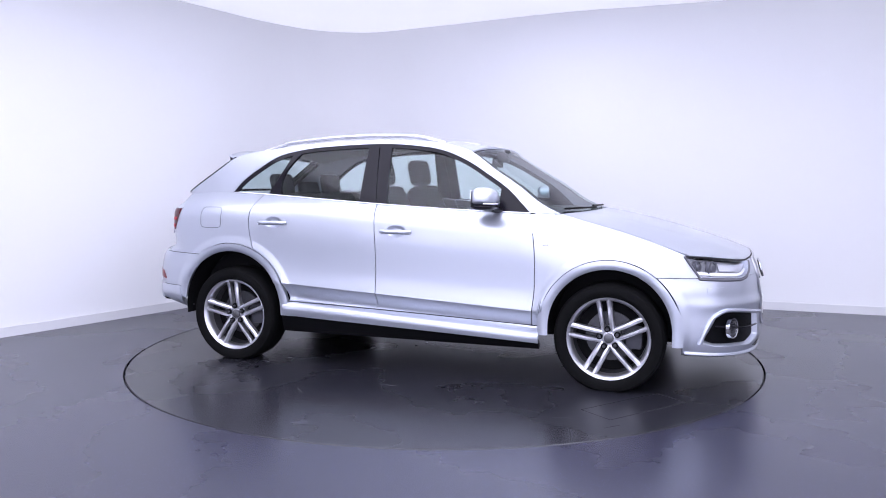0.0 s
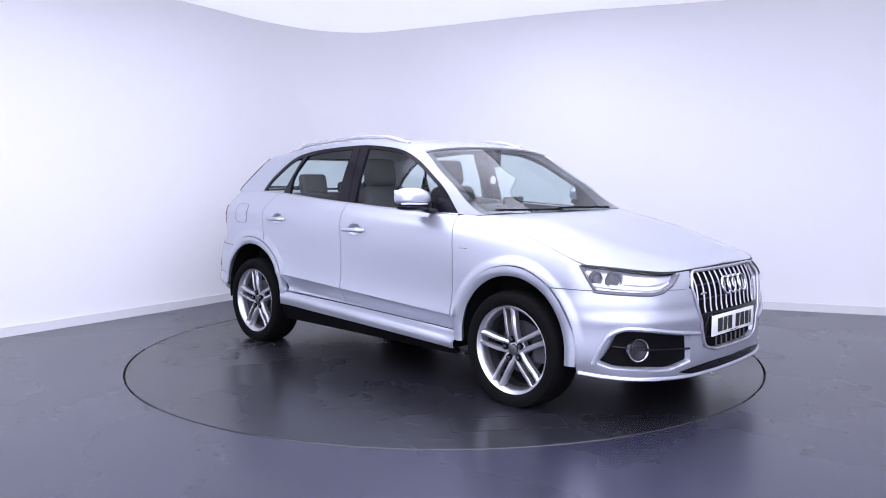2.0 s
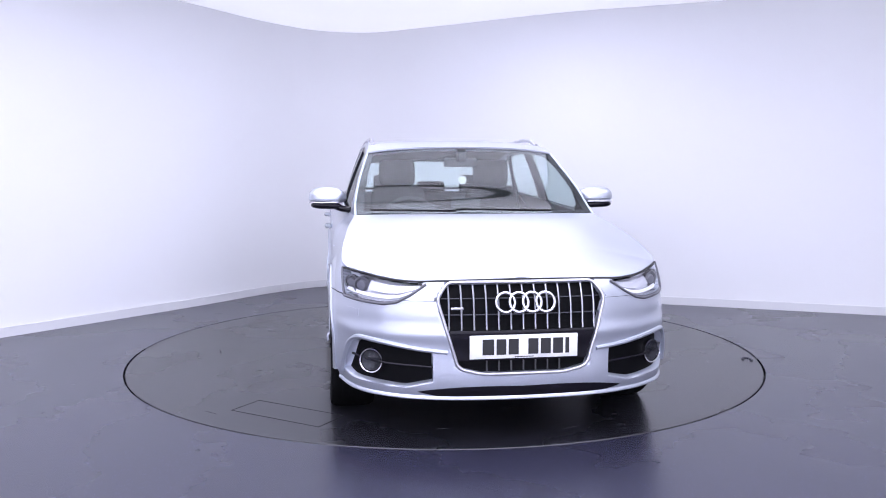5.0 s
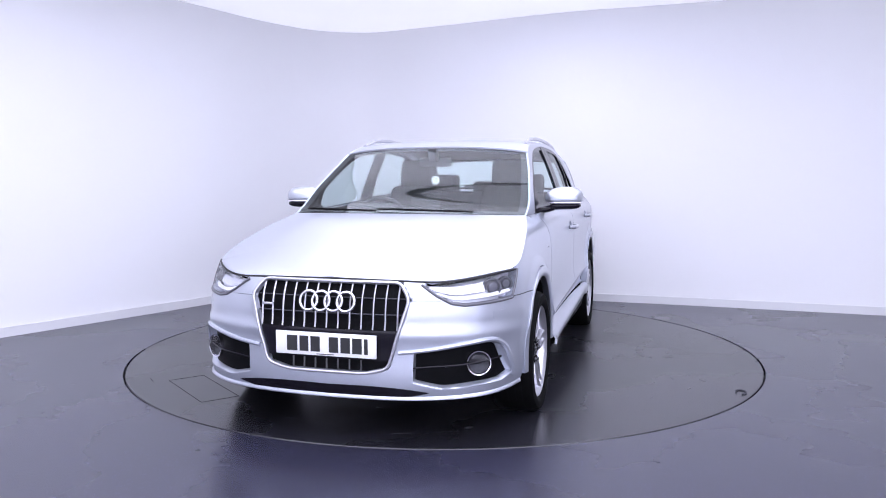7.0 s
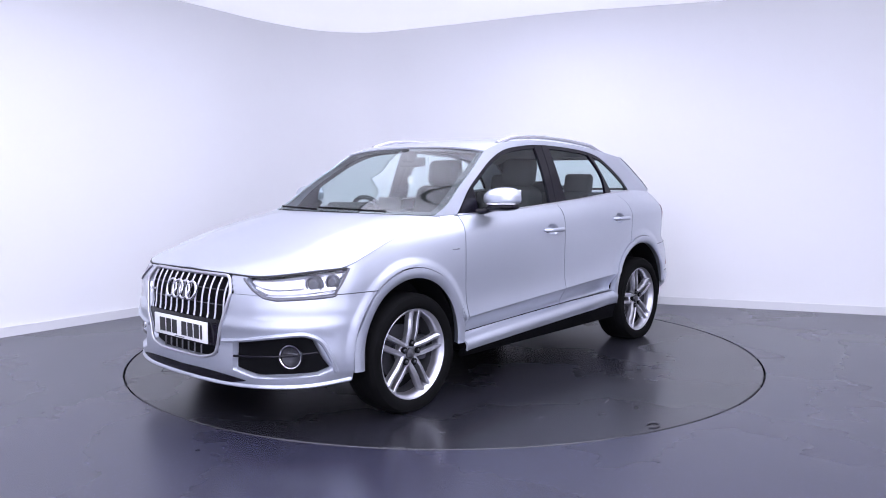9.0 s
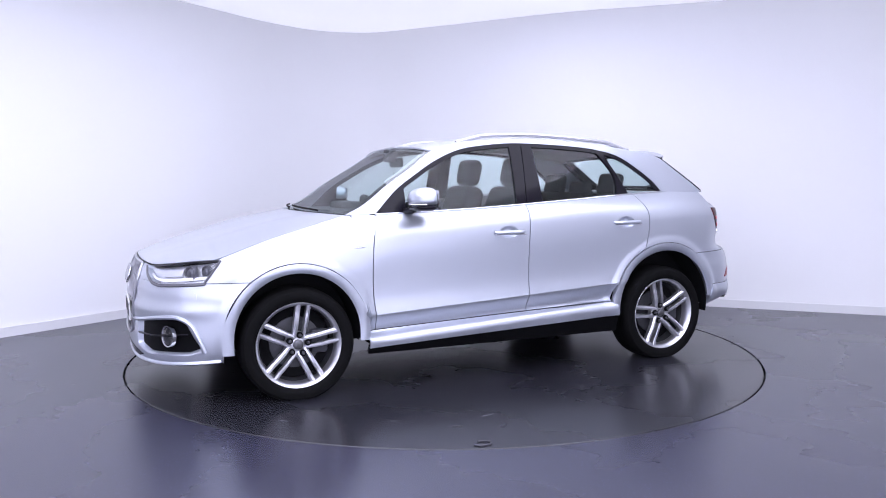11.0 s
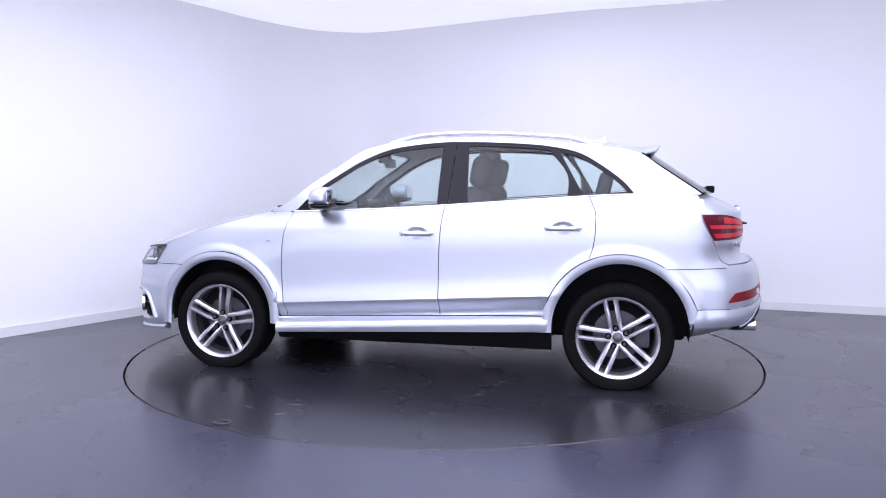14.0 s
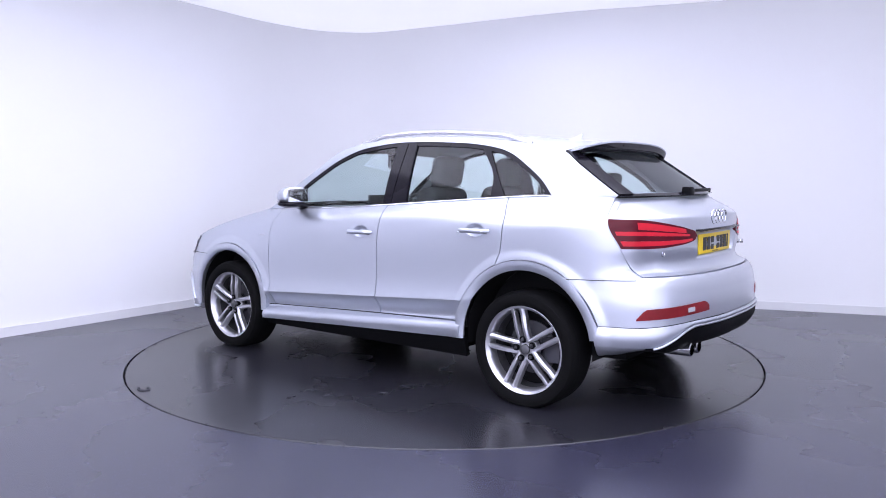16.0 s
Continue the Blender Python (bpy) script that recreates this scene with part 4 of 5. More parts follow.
def rear_end():
    for o in (part("rear_window", patch_bm(lambda u, v: hatch_point((2 * u - 1) * 0.9, 0.02 + 0.93 * v), 30, 16, (-1, 0, 1), 0.004), M_GLASS, CAR, "tinted rear window"),):
        o.visible_shadow = False
    for m in (False, True):
        part("rear_window_border", patch_bm(lambda u, v: hatch_point(1.0 - 0.15 * u, v, 0.006), 4, 20, (-1, 0, 1), 0.018, mirror=m), M_BLACK, CAR)
    part("rear_window_border", patch_bm(lambda u, v: hatch_point(2 * u - 1, 0.93 + 0.07 * v, 0.001), 30, 3, (-1, 0, 1), 0.006), M_BLACK, CAR)

    # roof spoiler
    def spoiler(u, v):
        t = 2 * u - 1
        p = roof_point(t * 0.985, -1.42)
        reach = 0.128 * (1 - 0.35 * abs(t) ** 5)
        edge_z = 1.486 - 0.05 * abs(t) ** 3
        return Vector((p.x + 0.004 - reach * v, p.y * (1 - 0.05 * v), p.z - 0.002 + (edge_z - p.z) * v ** 1.3))
    part("spoiler", patch_bm(spoiler, 40, 8, (0, 0, 1), 0.008), M_PAINT, CAR)

    def below(u, v):
        a = spoiler(0.01 + 0.98 * u, 0.99) - Vector((0, 0, 0.009))
        c = hatch_point((2 * u - 1) * 0.97, 0.10, 0.004)
        p = a.lerp(c, v)
        p.z -= 0.012 * math.sin(math.pi * v)
        return p
    part("spoiler_underside", patch_bm(below, 40, 6, (-1, 0, -1), 0.0), M_BLACK, CAR)
    part("brake_light", patch_bm(lambda u, v: spoiler(0.38 + 0.24 * u, 0.96) + Vector((-0.003, 0, -0.014 - 0.014 * v)), 10, 1, (-1, 0, 0), 0.004), M_BLACK, CAR)

    # tailgate
    GATE_Y = Curve([0.755, 0.80, 0.90, 1.05, 1.163], [-1.95, -1.905, -1.848, -1.776, -1.792])

    def gate(u, v):
        s = 2 * u - 1
        z = 0.758 + (1.158 - 0.758) * v
        end = station(GATE_Y(z))
        if v < 0.12:
            end += 0.15 * (1 - v / 0.12) ** 2
        sta = 22 - abs(s) * (22 - end)
        p = shell(sta, z)
        if z > 1.05:
            # lean towards the glass
            e = hatch_point(s, 1.0)
            w = ((z - 1.05) / 0.108) ** 1.6
            p = Vector((p.x + (e.x - p.x) * w, abs(p.y) + (abs(e.y) - abs(p.y)) * w, z))
        dpl = inside([(-0.29, 0.83), (0.29, 0.83), (0.335, 0.975), (-0.335, 0.975)], p.y * (1 if s >= 0 else -1), z)
        p.x += 0.028 * ease(dpl, -0.003, 0.015)
        return p if s >= 0 else Vector((p.x, -p.y, p.z))
    part("tailgate", patch_bm(gate, 120, 60, (-1, 0, 0), 0.015), M_PAINT, CAR)

    # painted jamb behind the shut line of the tailgate
    both("gate_jamb", lambda u, v: on_front(station(GATE_Y(0.758 + 0.39 * v) + 0.03 - 0.06 * u), 0.758 + 0.39 * v, -0.010), 4, 24, (-1, 0.5, 0), M_PAINT, edge=0)

    # bumper
    def start_station(z):
        h = max(0.0, z - arch_mid(-1))
        return station(arch_x(-1) - math.sqrt(max(0, (arch_r(-1) - 0.034 * ease(z, 0.50, 0.42)) ** 2 - h * h)) - 0.002)

    def low_edge(s):
        return 0.395 + 0.105 * (1 - ease(abs(s), 0.42, 0.72))

    def foot_edge(s):
        return 0.305 + 0.075 * (1 - ease(abs(s), 0.3, 0.9))

    def seam_z(s):
        return 0.497 + 0.026 * (1 - ease(abs(s), 0.35, 0.85))

    def mirrored(p, s):
        return p if s >= 0 else Vector((p.x, -p.y, p.z))

    def skin(u, v):
        s = 2 * u - 1
        z = seam_z(s) + 0.003 + (0.752 - seam_z(s) - 0.003) * v
        sta = 22 - abs(s) * (22 - start_station(z))
        z2 = z + (0.735 - 0.752 - 0.02 * (PLAN_X(sta) + 1.6)) * v * ease(abs(s), 0.6, 1.0) * 0.6
        return mirrored(shell(sta, z2), s)
    part("rear_bumper", patch_bm(skin, 160, 30, (-1, 0, 0), 0.085), M_PAINT, CAR)

    def lower(u, v):
        s = 2 * u - 1
        lo = low_edge(s)
        z = lo + (seam_z(s) - lo) * v
        sta = 22 - abs(s) * (22 - start_station(z))
        return mirrored(on_front(sta, z, 0.004 + 0.008 * math.sin(math.pi * v)), s)
    part("bumper_lower", patch_bm(lower, 140, 10, (-1, 0, 0), 0.02), M_PAINT, CAR)

    def valance(u, v):
        s = 2 * u - 1
        lo, hi = foot_edge(s), low_edge(s) - 0.002
        z = lo + (hi - lo) * v
        sta = 22 - abs(s) * (22 - start_station(z))
        return mirrored(on_front(sta, z, -0.004 - 0.075 * (1 - v) ** 1.3), s)
    part("valance", patch_bm(valance, 120, 8, (-1, 0, -0.3), 0.03), M_PAINT, CAR)

    def diffuser(u, v):
        s = 2 * u - 1
        k = abs(s) * 0.74
        lo, hi = foot_edge(k) + 0.006, low_edge(k) - 0.010
        lo = lo + (hi - lo) * 0.75 * ease(abs(s), 0.80, 1.0)
        z = lo + (hi - lo) * v
        sta = 22 - k * (22 - start_station(z))
        return mirrored(on_front(sta, z, 0.008 - 0.02 * (1 - v) ** 2), s)
    part("diffuser", patch_bm(diffuser, 80, 8, (-1, 0, -0.3), 0.02), M_PLASTIC, CAR)
    part("diffuser_trim", tube_bm([mirrored(on_front(22 - abs(s) * 0.70 * (22 - start_station(0.45)), low_edge(abs(s) * 0.70) - 0.004, 0.010), s) for s in [k / 30 - 1 for k in range(61)]], 0.006, 6), M_PAINT, CAR)
    for m in (1, -1):
        # seam between the bumper and the rear quarter
        seam = []
        for k in range(21):
            sta = start_station(0.74) + (station(-1.93) - start_station(0.74)) * k / 20
            q = on_front(sta, 0.735 - 0.02 * (PLAN_X(sta) + 1.6) - 0.002, 0.0012)
            seam.append((q.x, q.y * m, q.z))
        part("bumper_seam", tube_bm(seam, 0.0022, 6), M_GAP, CAR)
        low_seam = []
        for k in range(21):
            q = on_front(start_station(0.499) + (sta_y(0.80, True) - start_station(0.499)) * k / 20, seam_z((22 - start_station(0.499) - (sta_y(0.80, True) - start_station(0.499)) * k / 20) / (22 - start_station(0.499))) + 0.0015, 0.002)
            low_seam.append((q.x, q.y * m, q.z))
        part("bumper_seam", tube_bm(low_seam, 0.002, 6), M_GAP, CAR)
    for y in (0.425, 0.53):
        bm = lathe_bm([(0.031, 0.0), (0.036, -0.004), (0.037, -0.16), (0.031, -0.16), (0.029, -0.02)], 28, "x")
        bm.transform(Matrix.Translation((-2.125, y, 0.366)) @ Matrix.Rotation(math.pi, 4, "Z"))
        part("exhaust_tip", bm, M_CHROME, CAR, "round chrome exhaust tip")
    for m in (False, True):
        # tail lamps
        root = new("tail_lamp")
        root.parent = CAR

        def lamp(u, v, lift=0.004):
            # u from the outer edge inwards
            z_out = 0.900 + (1.052 - 0.900) * v
            s0 = station(GATE_Y(z_out)) + 0.02
            s1 = sta_y(0.345, True)
            s = s0 + (s1 - s0) * u
            lo, hi = LAMP_LO(u), LAMP_HI(u)
            return on_front(s, lo + (hi - lo) * v, lift)
        part("lens", patch_bm(lamp, 40, 12, (-1, 0.4, 0), 0.03, mirror=m), M_DARKRED, root, "dark red tail lamp lens")
        for v0, v1, u0, u1 in ((0.10, 0.27, 0.03, 0.93), (0.46, 0.60, 0.03, 0.9), (0.66, 0.90, 0.25, 0.86)):
            part("light_band", patch_bm(lambda u, v: lamp(u0 + (u1 - u0) * u, v0 + (v1 - v0) * v, 0.007), 30, 3, (-1, 0.4, 0), 0.003, mirror=m), M_RED, root, "bright red light band")

        def refl(u, v):
            z0 = 0.536 + 0.030 * u
            sa, sb = sta_y(0.805, True), sta_y(0.40, True)
            s = sa + (sb - sa) * u
            w = min(1.0, 8 * u + 0.15, 8 * (1 - u) + 0.5)
            return on_front(s, z0 + 0.055 * v * w, 0.004)
        reflector = part("reflector", patch_bm(refl, 24, 4, (-1, 0.4, 0), 0.006, mirror=m), M_REFLECT, CAR, "red bumper reflector")
        part("clear_patch", patch_bm(lambda u, v: refl(0.66 + 0.10 * u, 0.25 + 0.45 * v) + Vector((-0.002, 0.001, 0)), 4, 2, (-1, 0.4, 0), 0.002, mirror=m), M_LAMP, reflector, "small clear patch")
    number_plate(Vector((-2.046, 0, 0.898)), -1, M_YELLOW)
    part("plate_grip", box_bm(-2.085, -2.03, -0.33, 0.33, 0.975, 0.986, 0.004), M_BLACK, CAR)
    for k in range(4):
        yc = (k - 1.5) * 0.056
        pts = [(-2.066, yc + 0.0385 * math.cos(a), 1.045 + 0.0385 * math.sin(a)) for a in [2 * math.pi * i / 36 for i in range(36)]]
        part("emblem_ring", tube_bm(pts, 0.006, 8, True), M_CHROME, CAR)
    for y in (0.66, -0.60):
        p = on_front(sta_y(abs(y), True), 0.868, 0.002)
        bm = bmesh.new()
        for k in (-0.03, 0.0, 0.03):
            box_bm(-0.003, 0.003, k - 0.012, k + 0.012, -0.013, 0.013, 0.002, bm=bm)
        bm.transform(pose(p.x, math.copysign(p.y, y), p.z, 0, 0, math.copysign(-40, y)))
        part("model_badge", bm, M_CHROME, CAR)


def wheel(x, sgn, turn):
    root = new("wheel")
    root.parent = CAR
    root.location = (x, 0.785 * sgn, HUB_Z)
    root.rotation_euler = (0, 0, 0 if sgn > 0 else math.pi)
    t = [(0.246, -0.105), (0.262, -0.113), (0.290, -0.116), (0.312, -0.110), (0.321, -0.096), (0.327, -0.085), (0.3295, -0.05), (TYRE_R, 0), (0.3295, 0.05), (0.327, 0.085), (0.321, 0.096), (0.312, 0.110), (0.290, 0.116), (0.266, 0.113), (0.250, 0.104), (0.240, 0.085), (0.240, -0.085)]

    def settle(bm):
        # the tyre bears on the ground: flat at the foot, sidewalls pressed out
        for v in bm.verts:
            low = -HUB_Z + 0.001 - v.co.z
            if low > 0:
                v.co.z += low
            press = ease(-v.co.z, 0.18, 0.31) * ease(math.hypot(v.co.x, v.co.z), 0.25, 0.29)
            v.co.y += math.copysign(0.006 * press, v.co.y)
        return bm
    part("tyre", settle(lathe_bm(t, 120, "y", close=True)), M_TYRE, root)
    for yy in (-0.055, -0.02, 0.02, 0.055):
        part("tread_groove", settle(lathe_bm([(0.3298, yy - 0.004), (0.3304, yy), (0.3298, yy + 0.004)], 96, "y")), M_UNDER, root)
    rim = lathe_bm([(0.212, -0.09), (0.218, -0.02), (0.221, 0.05), (0.226, 0.080), (0.236, 0.095), (0.2465, 0.103), (0.250, 0.100), (0.249, 0.09), (0.243, 0.07), (0.240, -0.095)], 96, "y")
    part("rim", rim, M_ALLOY, root)
    # barrel coloured darker than the rim for the shade behind the spokes
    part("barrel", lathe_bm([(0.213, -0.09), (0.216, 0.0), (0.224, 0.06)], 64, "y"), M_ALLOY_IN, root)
    part("brake_disc", lathe_bm([(0.0, 0.002), (0.07, 0.002), (0.07, -0.012), (0.150, -0.012), (0.150, -0.025), (0.0, -0.025)], 56, "y"), M_STEEL, root)
    part("brake_caliper", box_bm(-0.19, -0.09, -0.03, 0.02, -0.07, 0.07, 0.015), M_GREY, root)
    part("wheel_back", lathe_bm([(0.0, -0.03), (0.212, -0.03)], 48, "y"), M_UNDER, root)
    # five pairs of spokes
    for k in range(5):
        a0 = 2 * math.pi * k / 5 + radians(turn)
        for side in (-1, 1):
            bm = bmesh.new()
            rows = []
            for i in range(13):
                f = i / 12
                r = 0.034 + (0.2375 - 0.034) * f
                off = side * (0.0262 + 0.0050 * f)
                half = 0.0125 + 0.0022 * f
                yy = 0.070 + 0.010 * math.sin(math.pi * min(1, f * 1.3)) + 0.024 * f ** 1.5
                c, s = math.cos(a0), math.sin(a0)
                row = []
                for dx, dy in ((-half, -0.034), (-half * 0.95, -0.004), (-half * 0.80, -0.0005), (half * 0.10, 0.0), (half * 0.90, -0.010), (half * 1.15, -0.036)):
                    o = off + dx * side
                    row.append(bm.verts.new((c * r - s * o, yy + dy, s * r + c * o)))
                rows.append(row)
            for p, q in zip(rows, rows[1:]):
                for j in range(5):
                    bm.faces.new((p[j], p[j + 1], q[j + 1], q[j]))
            bmesh.ops.recalc_face_normals(bm, faces=bm.faces[:])
            part("spoke", bm, M_ALLOY, root, smooth=False)
        bm = lathe_bm([(0.0, 0.088), (0.007, 0.088), (0.0105, 0.083), (0.0105, 0.05)], 12, "y", centre=(0.056 * math.cos(a0), 0.004, 0.056 * math.sin(a0)))
        part("wheel_bolt", bm, M_STEEL, root)
        # black disc round the bolt, painted shade of a hole that is not cut
        part("bolt_well_shade", lathe_bm([(0.0, 0.0815), (0.0185, 0.0815), (0.0195, 0.07)], 16, "y", centre=(0.056 * math.cos(a0), 0.0, 0.056 * math.sin(a0))), M_PLASTIC, root)
    part("hub", lathe_bm([(0.0, 0.066), (0.045, 0.066), (0.062, 0.060), (0.072, 0.045), (0.072, 0.02)], 40, "y"), M_ALLOY, root)
    part("hub_cap", lathe_bm([(0.0, 0.083), (0.018, 0.082), (0.028, 0.077), (0.030, 0.06)], 32, "y"), M_ALLOY_IN, root)
    return root


def mirror(sgn):
    root = new("door_mirror")
    root.parent = CAR
    bm = bmesh.new()
    bmesh.ops.create_uvsphere(bm, u_segments=40, v_segments=24, radius=1)
    for v in bm.verts:
        x, y, z = v.co
        # full and blunt housing, flat towards the rear
        ex = lambda a, p: math.copysign(abs(a) ** p, a)
        x2 = ex(x, 0.75)
        if x < 0:
            x2 *= 0.35
        v.co = Vector((0.52 + 0.105 * x2, sgn * (0.906 + 0.122 * ex(y, 0.7)), 1.136 + (0.076 - 0.016 * max(0, -y) if z > 0 else 0.034) * ex(z, 0.75)))
    part("housing", bm, M_PAINT, root)
    bm = bmesh.new()
    bmesh.ops.create_uvsphere(bm, u_segments=32, v_segments=16, radius=1)
    for v in bm.verts:
        x, y, z = v.co
        v.co = Vector((0.545 + 0.078 * math.copysign(abs(x) ** 0.7, x), sgn * (0.912 + 0.104 * math.copysign(abs(y) ** 0.7, y)), 1.094 + 0.026 * z - 0.012 * (y < 0) * abs(y)))
    part("lower_shell", bm, M_BLACK, root)
    part("indicator_strip", tube_bm([(0.545 + 0.083 * math.cos(a), sgn * (0.918 + 0.109 * math.sin(a)), 1.112) for a in [-1.2 + 2.5 * k / 16 for k in range(17)]], 0.0045, 6), M_LAMP, root, "clear indicator strip")
    part("mirror_glass", box_bm(0.481, 0.485, sgn * 0.918 - 0.088, sgn * 0.918 + 0.088, 1.108, 1.195, 0.002), M_CHROME, root)
    pts = [(0.60, sgn * 0.76, 1.065), (0.585, sgn * 0.81, 1.07), (0.56, sgn * 0.86, 1.088)]
    part("stalk", tube_bm(pts, 0.030, 10, flat=0.7), M_BLACK, root)

    def tri(u, v):
        x = 0.79 - 0.19 * u
        top = DLO_TOP(x) - 0.01
        return flank(x, BELT(x) + (top - BELT(x)) * v) + Vector((0, 0.001, 0))
    part("mirror_base", patch_bm(tri, 8, 8, (0, 1, 0.2), 0.01, mirror=sgn < 0), M_BLACK, root)


def handles():
    for x0, x1, z in ((0.043, -0.168, 0.924), (-0.865, -1.077, 0.967)):
        for sg in (1, -1):
            root = new("door_handle")
            root.parent = CAR
            pts = []
            for k in range(13):
                f = k / 12
                x = x0 + (x1 - x0) * f
                p = flank(x, z)
                pts.append(Vector((p.x, sg * (p.y + 0.004 + 0.034 * min(1, 6 * f, 6 * (1 - f))), z)))
            part("grip", tube_bm(pts, lambda f: 0.0125 - 0.003 * abs(2 * f - 1) ** 4, 12, flat=1.15), M_PAINT, root)

            pts = [Vector((q.x, sg * (q.y + 0.018), q.z - 0.012)) for q in [flank(x0 + (x1 - x0) * k / 8, z) for k in range(9)]]
            part("bright_insert", tube_bm(pts, 0.004, 6), M_CHROME, root)
    for sg in (1, -1):
        p = flank(0.93, 0.861)
        part("wing_badge", box_bm(0.90, 0.962, sg * p.y - 0.003, sg * p.y + 0.003, 0.858, 0.864, 0.001), M_CHROME, CAR)
    loop = []
    for k in range(48):
        a = 2 * math.pi * k / 48
        c, d = math.cos(a), math.sin(a)
        q = flank(-1.478 + 0.086 * math.copysign(abs(c) ** 0.35, c), 0.995 + 0.072 * math.copysign(abs(d) ** 0.35, d))
        loop.append((q.x, -q.y - 0.0015, q.z))
    part("flap_seam", tube_bm(loop, 0.0014, 6, True), M_GAP, CAR)
    part("fuel_flap", patch_bm(lambda u, v: flank(-1.394 - 0.168 * u, 0.925 + 0.14 * v) + Vector((0, 0.001, 0)), 12, 12, (0, 1, 0), 0.003, mirror=True), M_PAINT, CAR)


def wipers():
    for y0, y1, x0, x1 in ((0.45, -0.15, 1.07, 1.135), (-0.15, -0.66, 1.135, 1.02)):
        pts = []
        for k in range(9):
            f = k / 8
            t = (y0 + (y1 - y0) * f) / 0.75
            p = screen_point(t, 0.018 + 0.03 * f, 0.012)
            pts.append(p)
        part("wiper", tube_bm(pts, 0.0065, 6), M_PLASTIC, CAR)
    part("rear_wiper", tube_bm([hatch_point(t, 0.965 - 0.02 * abs(t), 0.02) for t in (0.06, 0.0, -0.2, -0.4, -0.55)], 0.010, 8), M_PLASTIC, CAR)
    part("rear_wiper", box_bm(-1.915, -1.86, -0.03, 0.05, 1.165, 1.215, 0.012), M_PLASTIC, CAR)
    fin = bmesh.new()
    rows = []
    for k in range(7):
        f = k / 6
        x = -1.08 - 0.10 * f
        h = 0.004 + 0.034 * f ** 1.5
        rows.append([fin.verts.new((x, -0.014 * (1.1 - f * 0.7), 1.512 - 0.01 * f)), fin.verts.new((x - 0.01, 0, 1.515 + h)), fin.verts.new((x, 0.014 * (1.1 - f * 0.7), 1.512 - 0.01 * f))])
    for a, b in zip(rows, rows[1:]):
        for i in range(2):
            fin.faces.new((a[i], a[i + 1], b[i + 1], b[i]))
    fin.faces.new(rows[-1])
    part("antenna_fin", fin, M_PAINT, CAR)


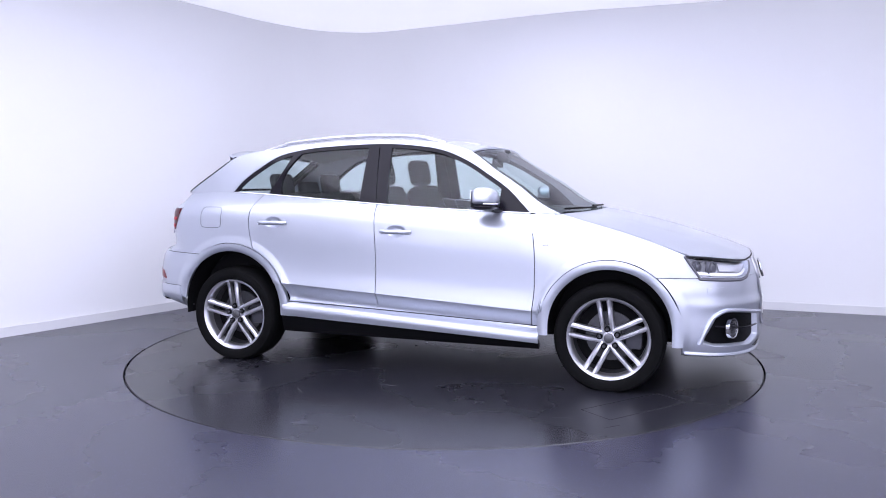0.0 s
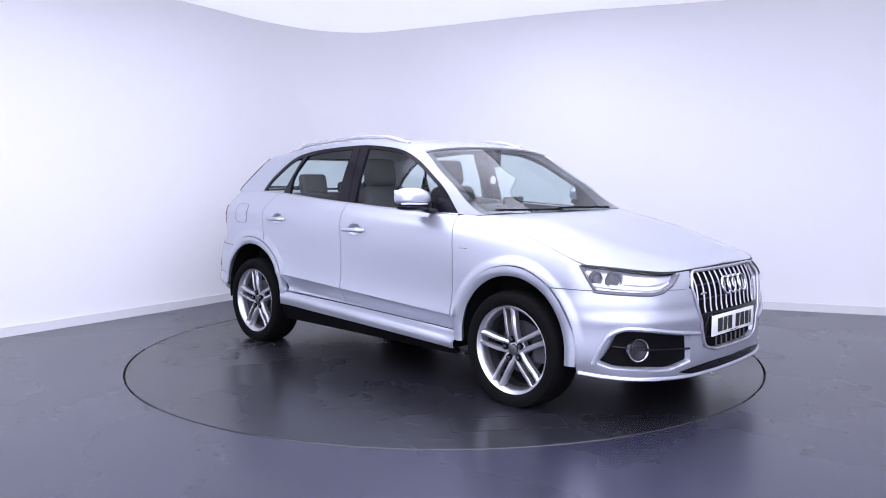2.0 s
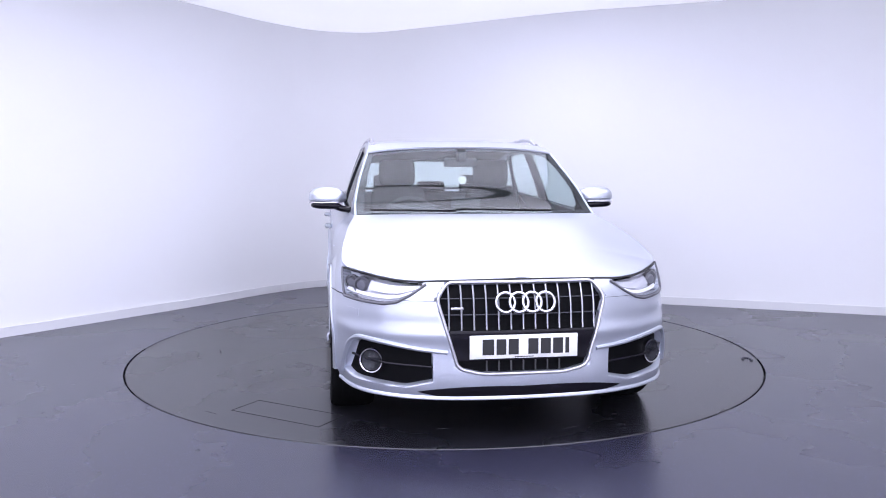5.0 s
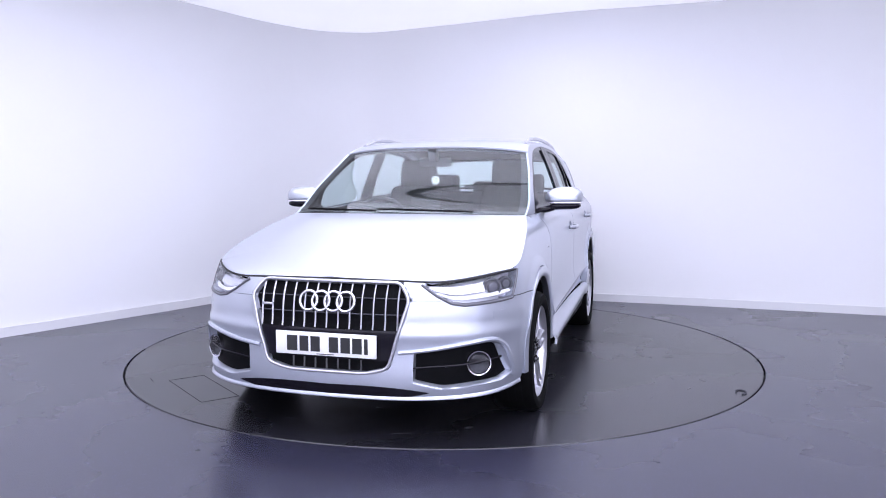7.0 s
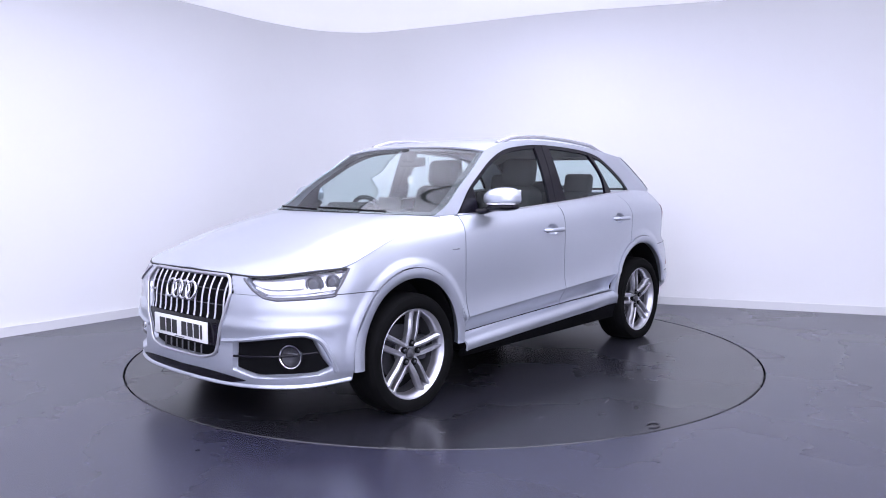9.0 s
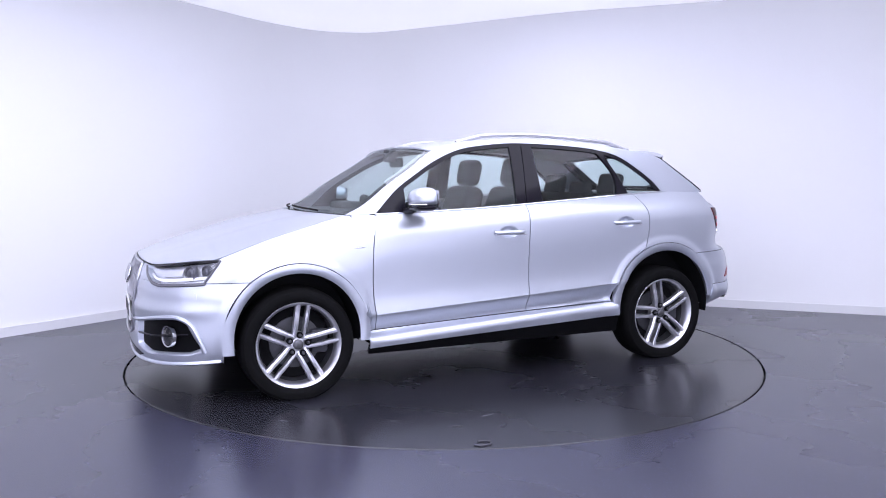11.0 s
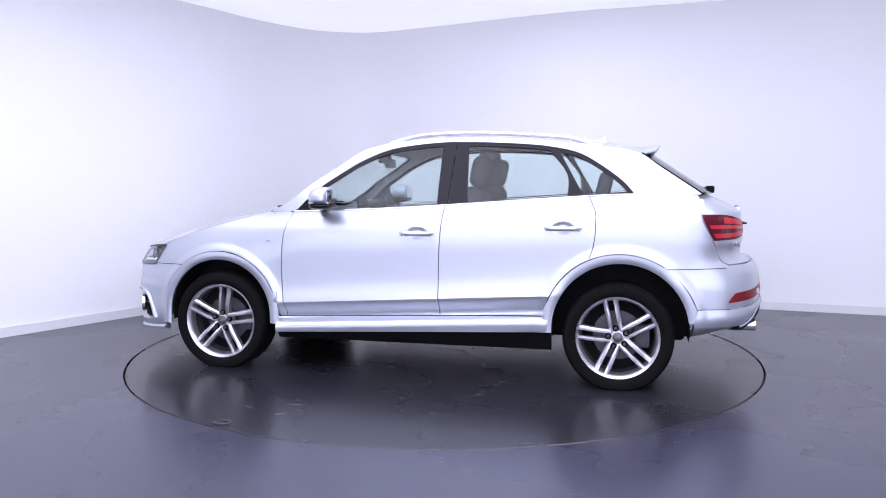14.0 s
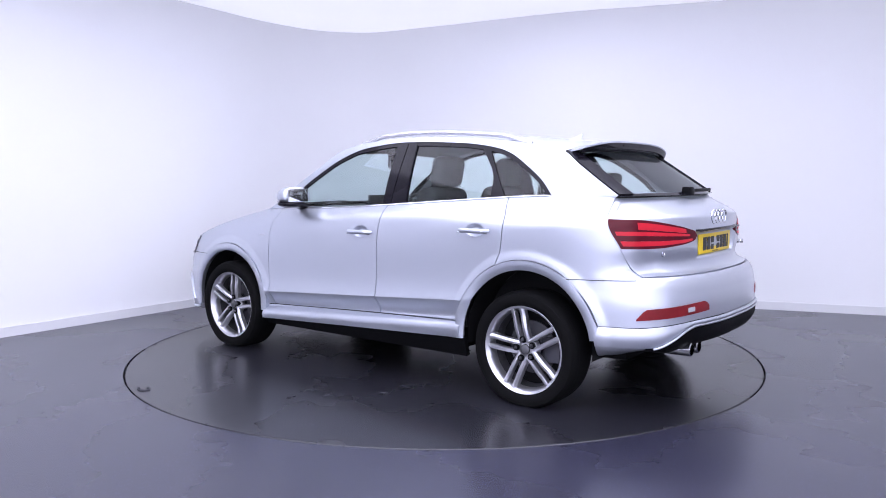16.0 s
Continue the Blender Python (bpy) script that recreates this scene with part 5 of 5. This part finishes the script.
def interior():
    part("underbody", box_bm(-1.72, 1.75, -0.44, 0.44, 0.225, 0.42, 0.03), M_UNDER, CAR)
    part("underbody", box_bm(-0.82, 0.82, -0.80, 0.80, 0.235, 0.40, 0.03), M_UNDER, CAR)
    part("door_inner", box_bm(-0.86, 0.80, 0.74, 0.80, 0.38, 1.02, 0.01), M_DASH, CAR)
    part("door_inner", box_bm(-0.86, 0.80, -0.80, -0.74, 0.38, 1.02, 0.01), M_DASH, CAR)
    part("engine_bay", box_bm(0.95, 1.80, -0.42, 0.42, 0.40, 0.80, 0.02), M_UNDER, CAR)
    part("boot_floor", box_bm(-1.98, -0.95, -0.45, 0.45, 0.40, 0.72, 0.02), M_UNDER, CAR)
    part("boot_trim", box_bm(-1.74, -0.9, 0.60, 0.65, 0.66, 1.15, 0.01), M_DASH, CAR)
    part("boot_trim", box_bm(-1.74, -0.9, -0.65, -0.60, 0.66, 1.15, 0.01), M_DASH, CAR)
    part("parcel_shelf", box_bm(-1.66, -1.08, -0.60, 0.60, 1.09, 1.11, 0.008), M_DASH, CAR)
    # dashboard
    bm = bmesh.new()
    prof = [(0.98, 1.03), (0.80, 1.055), (0.62, 1.05), (0.56, 1.02), (0.54, 0.94), (0.56, 0.8), (0.66, 0.6), (0.98, 0.6)]
    rows = [[bm.verts.new((x, y, z)) for x, z in prof] for y in (-0.72, -0.3, 0.3, 0.72)]
    for a, b in zip(rows, rows[1:]):
        for i in range(len(prof)):
            j = (i + 1) % len(prof)
            bm.faces.new((a[i], a[j], b[j], b[i]))
    bm.faces.new(rows[0])
    bm.faces.new(rows[-1][::-1])
    bmesh.ops.recalc_face_normals(bm, faces=bm.faces[:])
    part("dashboard", bm, M_DASH, CAR, smooth=False)
    part("instrument_hood", box_bm(0.54, 0.72, -0.52, -0.20, 1.03, 1.10, 0.03, 4), M_DASH, CAR)
    part("screen", box_bm(0.585, 0.605, -0.10, 0.10, 1.03, 1.14, 0.008), M_DASH, CAR)
    part("centre_console", box_bm(-0.25, 0.6, -0.12, 0.12, 0.4, 0.68, 0.03, 3), M_DASH, CAR)
    # steering wheel, right-hand drive
    sw = new("steering_wheel")
    sw.parent = CAR
    sw.matrix_local = pose(0.42, -0.36, 0.965, 0, 24, 0)
    part("wheel_rim", tube_bm([(0, 0.185 * math.cos(a), 0.185 * math.sin(a)) for a in [2 * math.pi * k / 40 for k in range(40)]], 0.016, 10, True), M_DASH, sw)
    part("airbag", box_bm(-0.01, 0.05, -0.08, 0.08, -0.07, 0.06, 0.025, 3), M_DASH, sw)
    for y0, y1, z0, z1 in ((-0.17, -0.05, -0.02, 0.02), (0.05, 0.17, -0.02, 0.02), (-0.02, 0.02, -0.17, -0.05)):
        part("wheel_spoke", box_bm(0, 0.02, y0, y1, z0, z1, 0.006), M_SATIN, sw)
    # seats
    for x, y in ((-0.12, 0.37), (-0.12, -0.37)):
        seat = new("front_seat")
        seat.parent = CAR
        seat.location = (x, y, 0)
        part("cushion", box_bm(-0.05, 0.48, -0.25, 0.25, 0.48, 0.66, 0.06, 4), M_FABRIC, seat)
        bk = box_bm(-0.07, 0.07, -0.25, 0.25, 0.0, 0.63, 0.06, 4)
        for v in bk.verts:
            v.co.y *= 1 - 0.22 * ease(v.co.z, 0.35, 0.63)
            v.co.x += 0.05 * (abs(v.co.y) / 0.25) ** 2 * (v.co.x > 0)
        bk.transform(pose(-0.06, 0, 0.60, 0, -18, 0))
        part("backrest", bk, M_FABRIC, seat)
        hr = box_bm(-0.055, 0.055, -0.14, 0.14, -0.015, 0.19, 0.053, 6)
        hr.transform(pose(-0.245, 0, 1.225, 0, -12, 0))
        part("headrest", hr, M_FABRIC, seat)
        for dy in (-0.06, 0.06):
            part("headrest_post", tube_bm([(-0.235, dy, 1.17), (-0.25, dy, 1.25)], 0.007, 8), M_CHROME, seat)
    bench = new("rear_seat")
    bench.parent = CAR
    part("cushion", box_bm(-0.98, -0.50, -0.63, 0.63, 0.48, 0.66, 0.06, 4), M_FABRIC, bench)
    bk = box_bm(-0.08, 0.08, -0.64, 0.64, 0.0, 0.58, 0.06, 4)
    bk.transform(pose(-0.98, 0, 0.60, 0, -20, 0))
    part("backrest", bk, M_FABRIC, bench)
    for y, h in ((0.38, 0.14), (-0.38, 0.14), (0.0, 0.08)):
        hr = box_bm(-0.04, 0.04, -0.125, 0.125, 0.0, h + 0.03, 0.035, 4)
        hr.transform(pose(-1.175, y, 1.135, 0, -12, 0))
        part("headrest", hr, M_FABRIC, bench)
    # inner mirror and hanging card
    part("inner_mirror", box_bm(0.36, 0.385, -0.115, 0.115, 1.345, 1.41, 0.012, 3), M_DASH, CAR)
    part("inner_mirror", box_bm(0.37, 0.46, -0.03, 0.03, 1.38, 1.47, 0.012, 3), M_DASH, CAR)
    part("card", lathe_bm([(0.0, -0.001), (0.030, -0.001), (0.030, 0.001), (0.0, 0.001)], 28, "x", centre=(0.40, 0.01, 1.255)), M_PAPER, CAR, "round white hanging card")
    part("card_string", tube_bm([(0.40, 0.01, 1.285), (0.385, 0.0, 1.35)], 0.0015, 6), M_INK, CAR)


side_panels()
front_end()
hood()
upper_body()
side_glass()
rear_end()
for wx in (AXLE, -AXLE):
    for ws in (1, -1):
        wheel(wx, ws, (98 if wx > 0 else 78) if ws > 0 else (82 if wx > 0 else 85))
for ms in (1, -1):
    mirror(ms)
handles()
wipers()
interior()


# ---- what moves: the turntable with the car on it ----
def motions():
    offset = Matrix.Translation((0.0239, 0.053, 0))
    rows_car, rows_table = [], []
    for k in range(33):
        t = 0.5 * k
        turn = pose(0, 0, 0, 0, 0, -19.5635 - 12.3931 * t)
        rows_table.append((t, turn))
        rows_car.append((t, turn @ offset))
    walk(TABLE, rows_table)
    walk(CAR, rows_car)


motions()
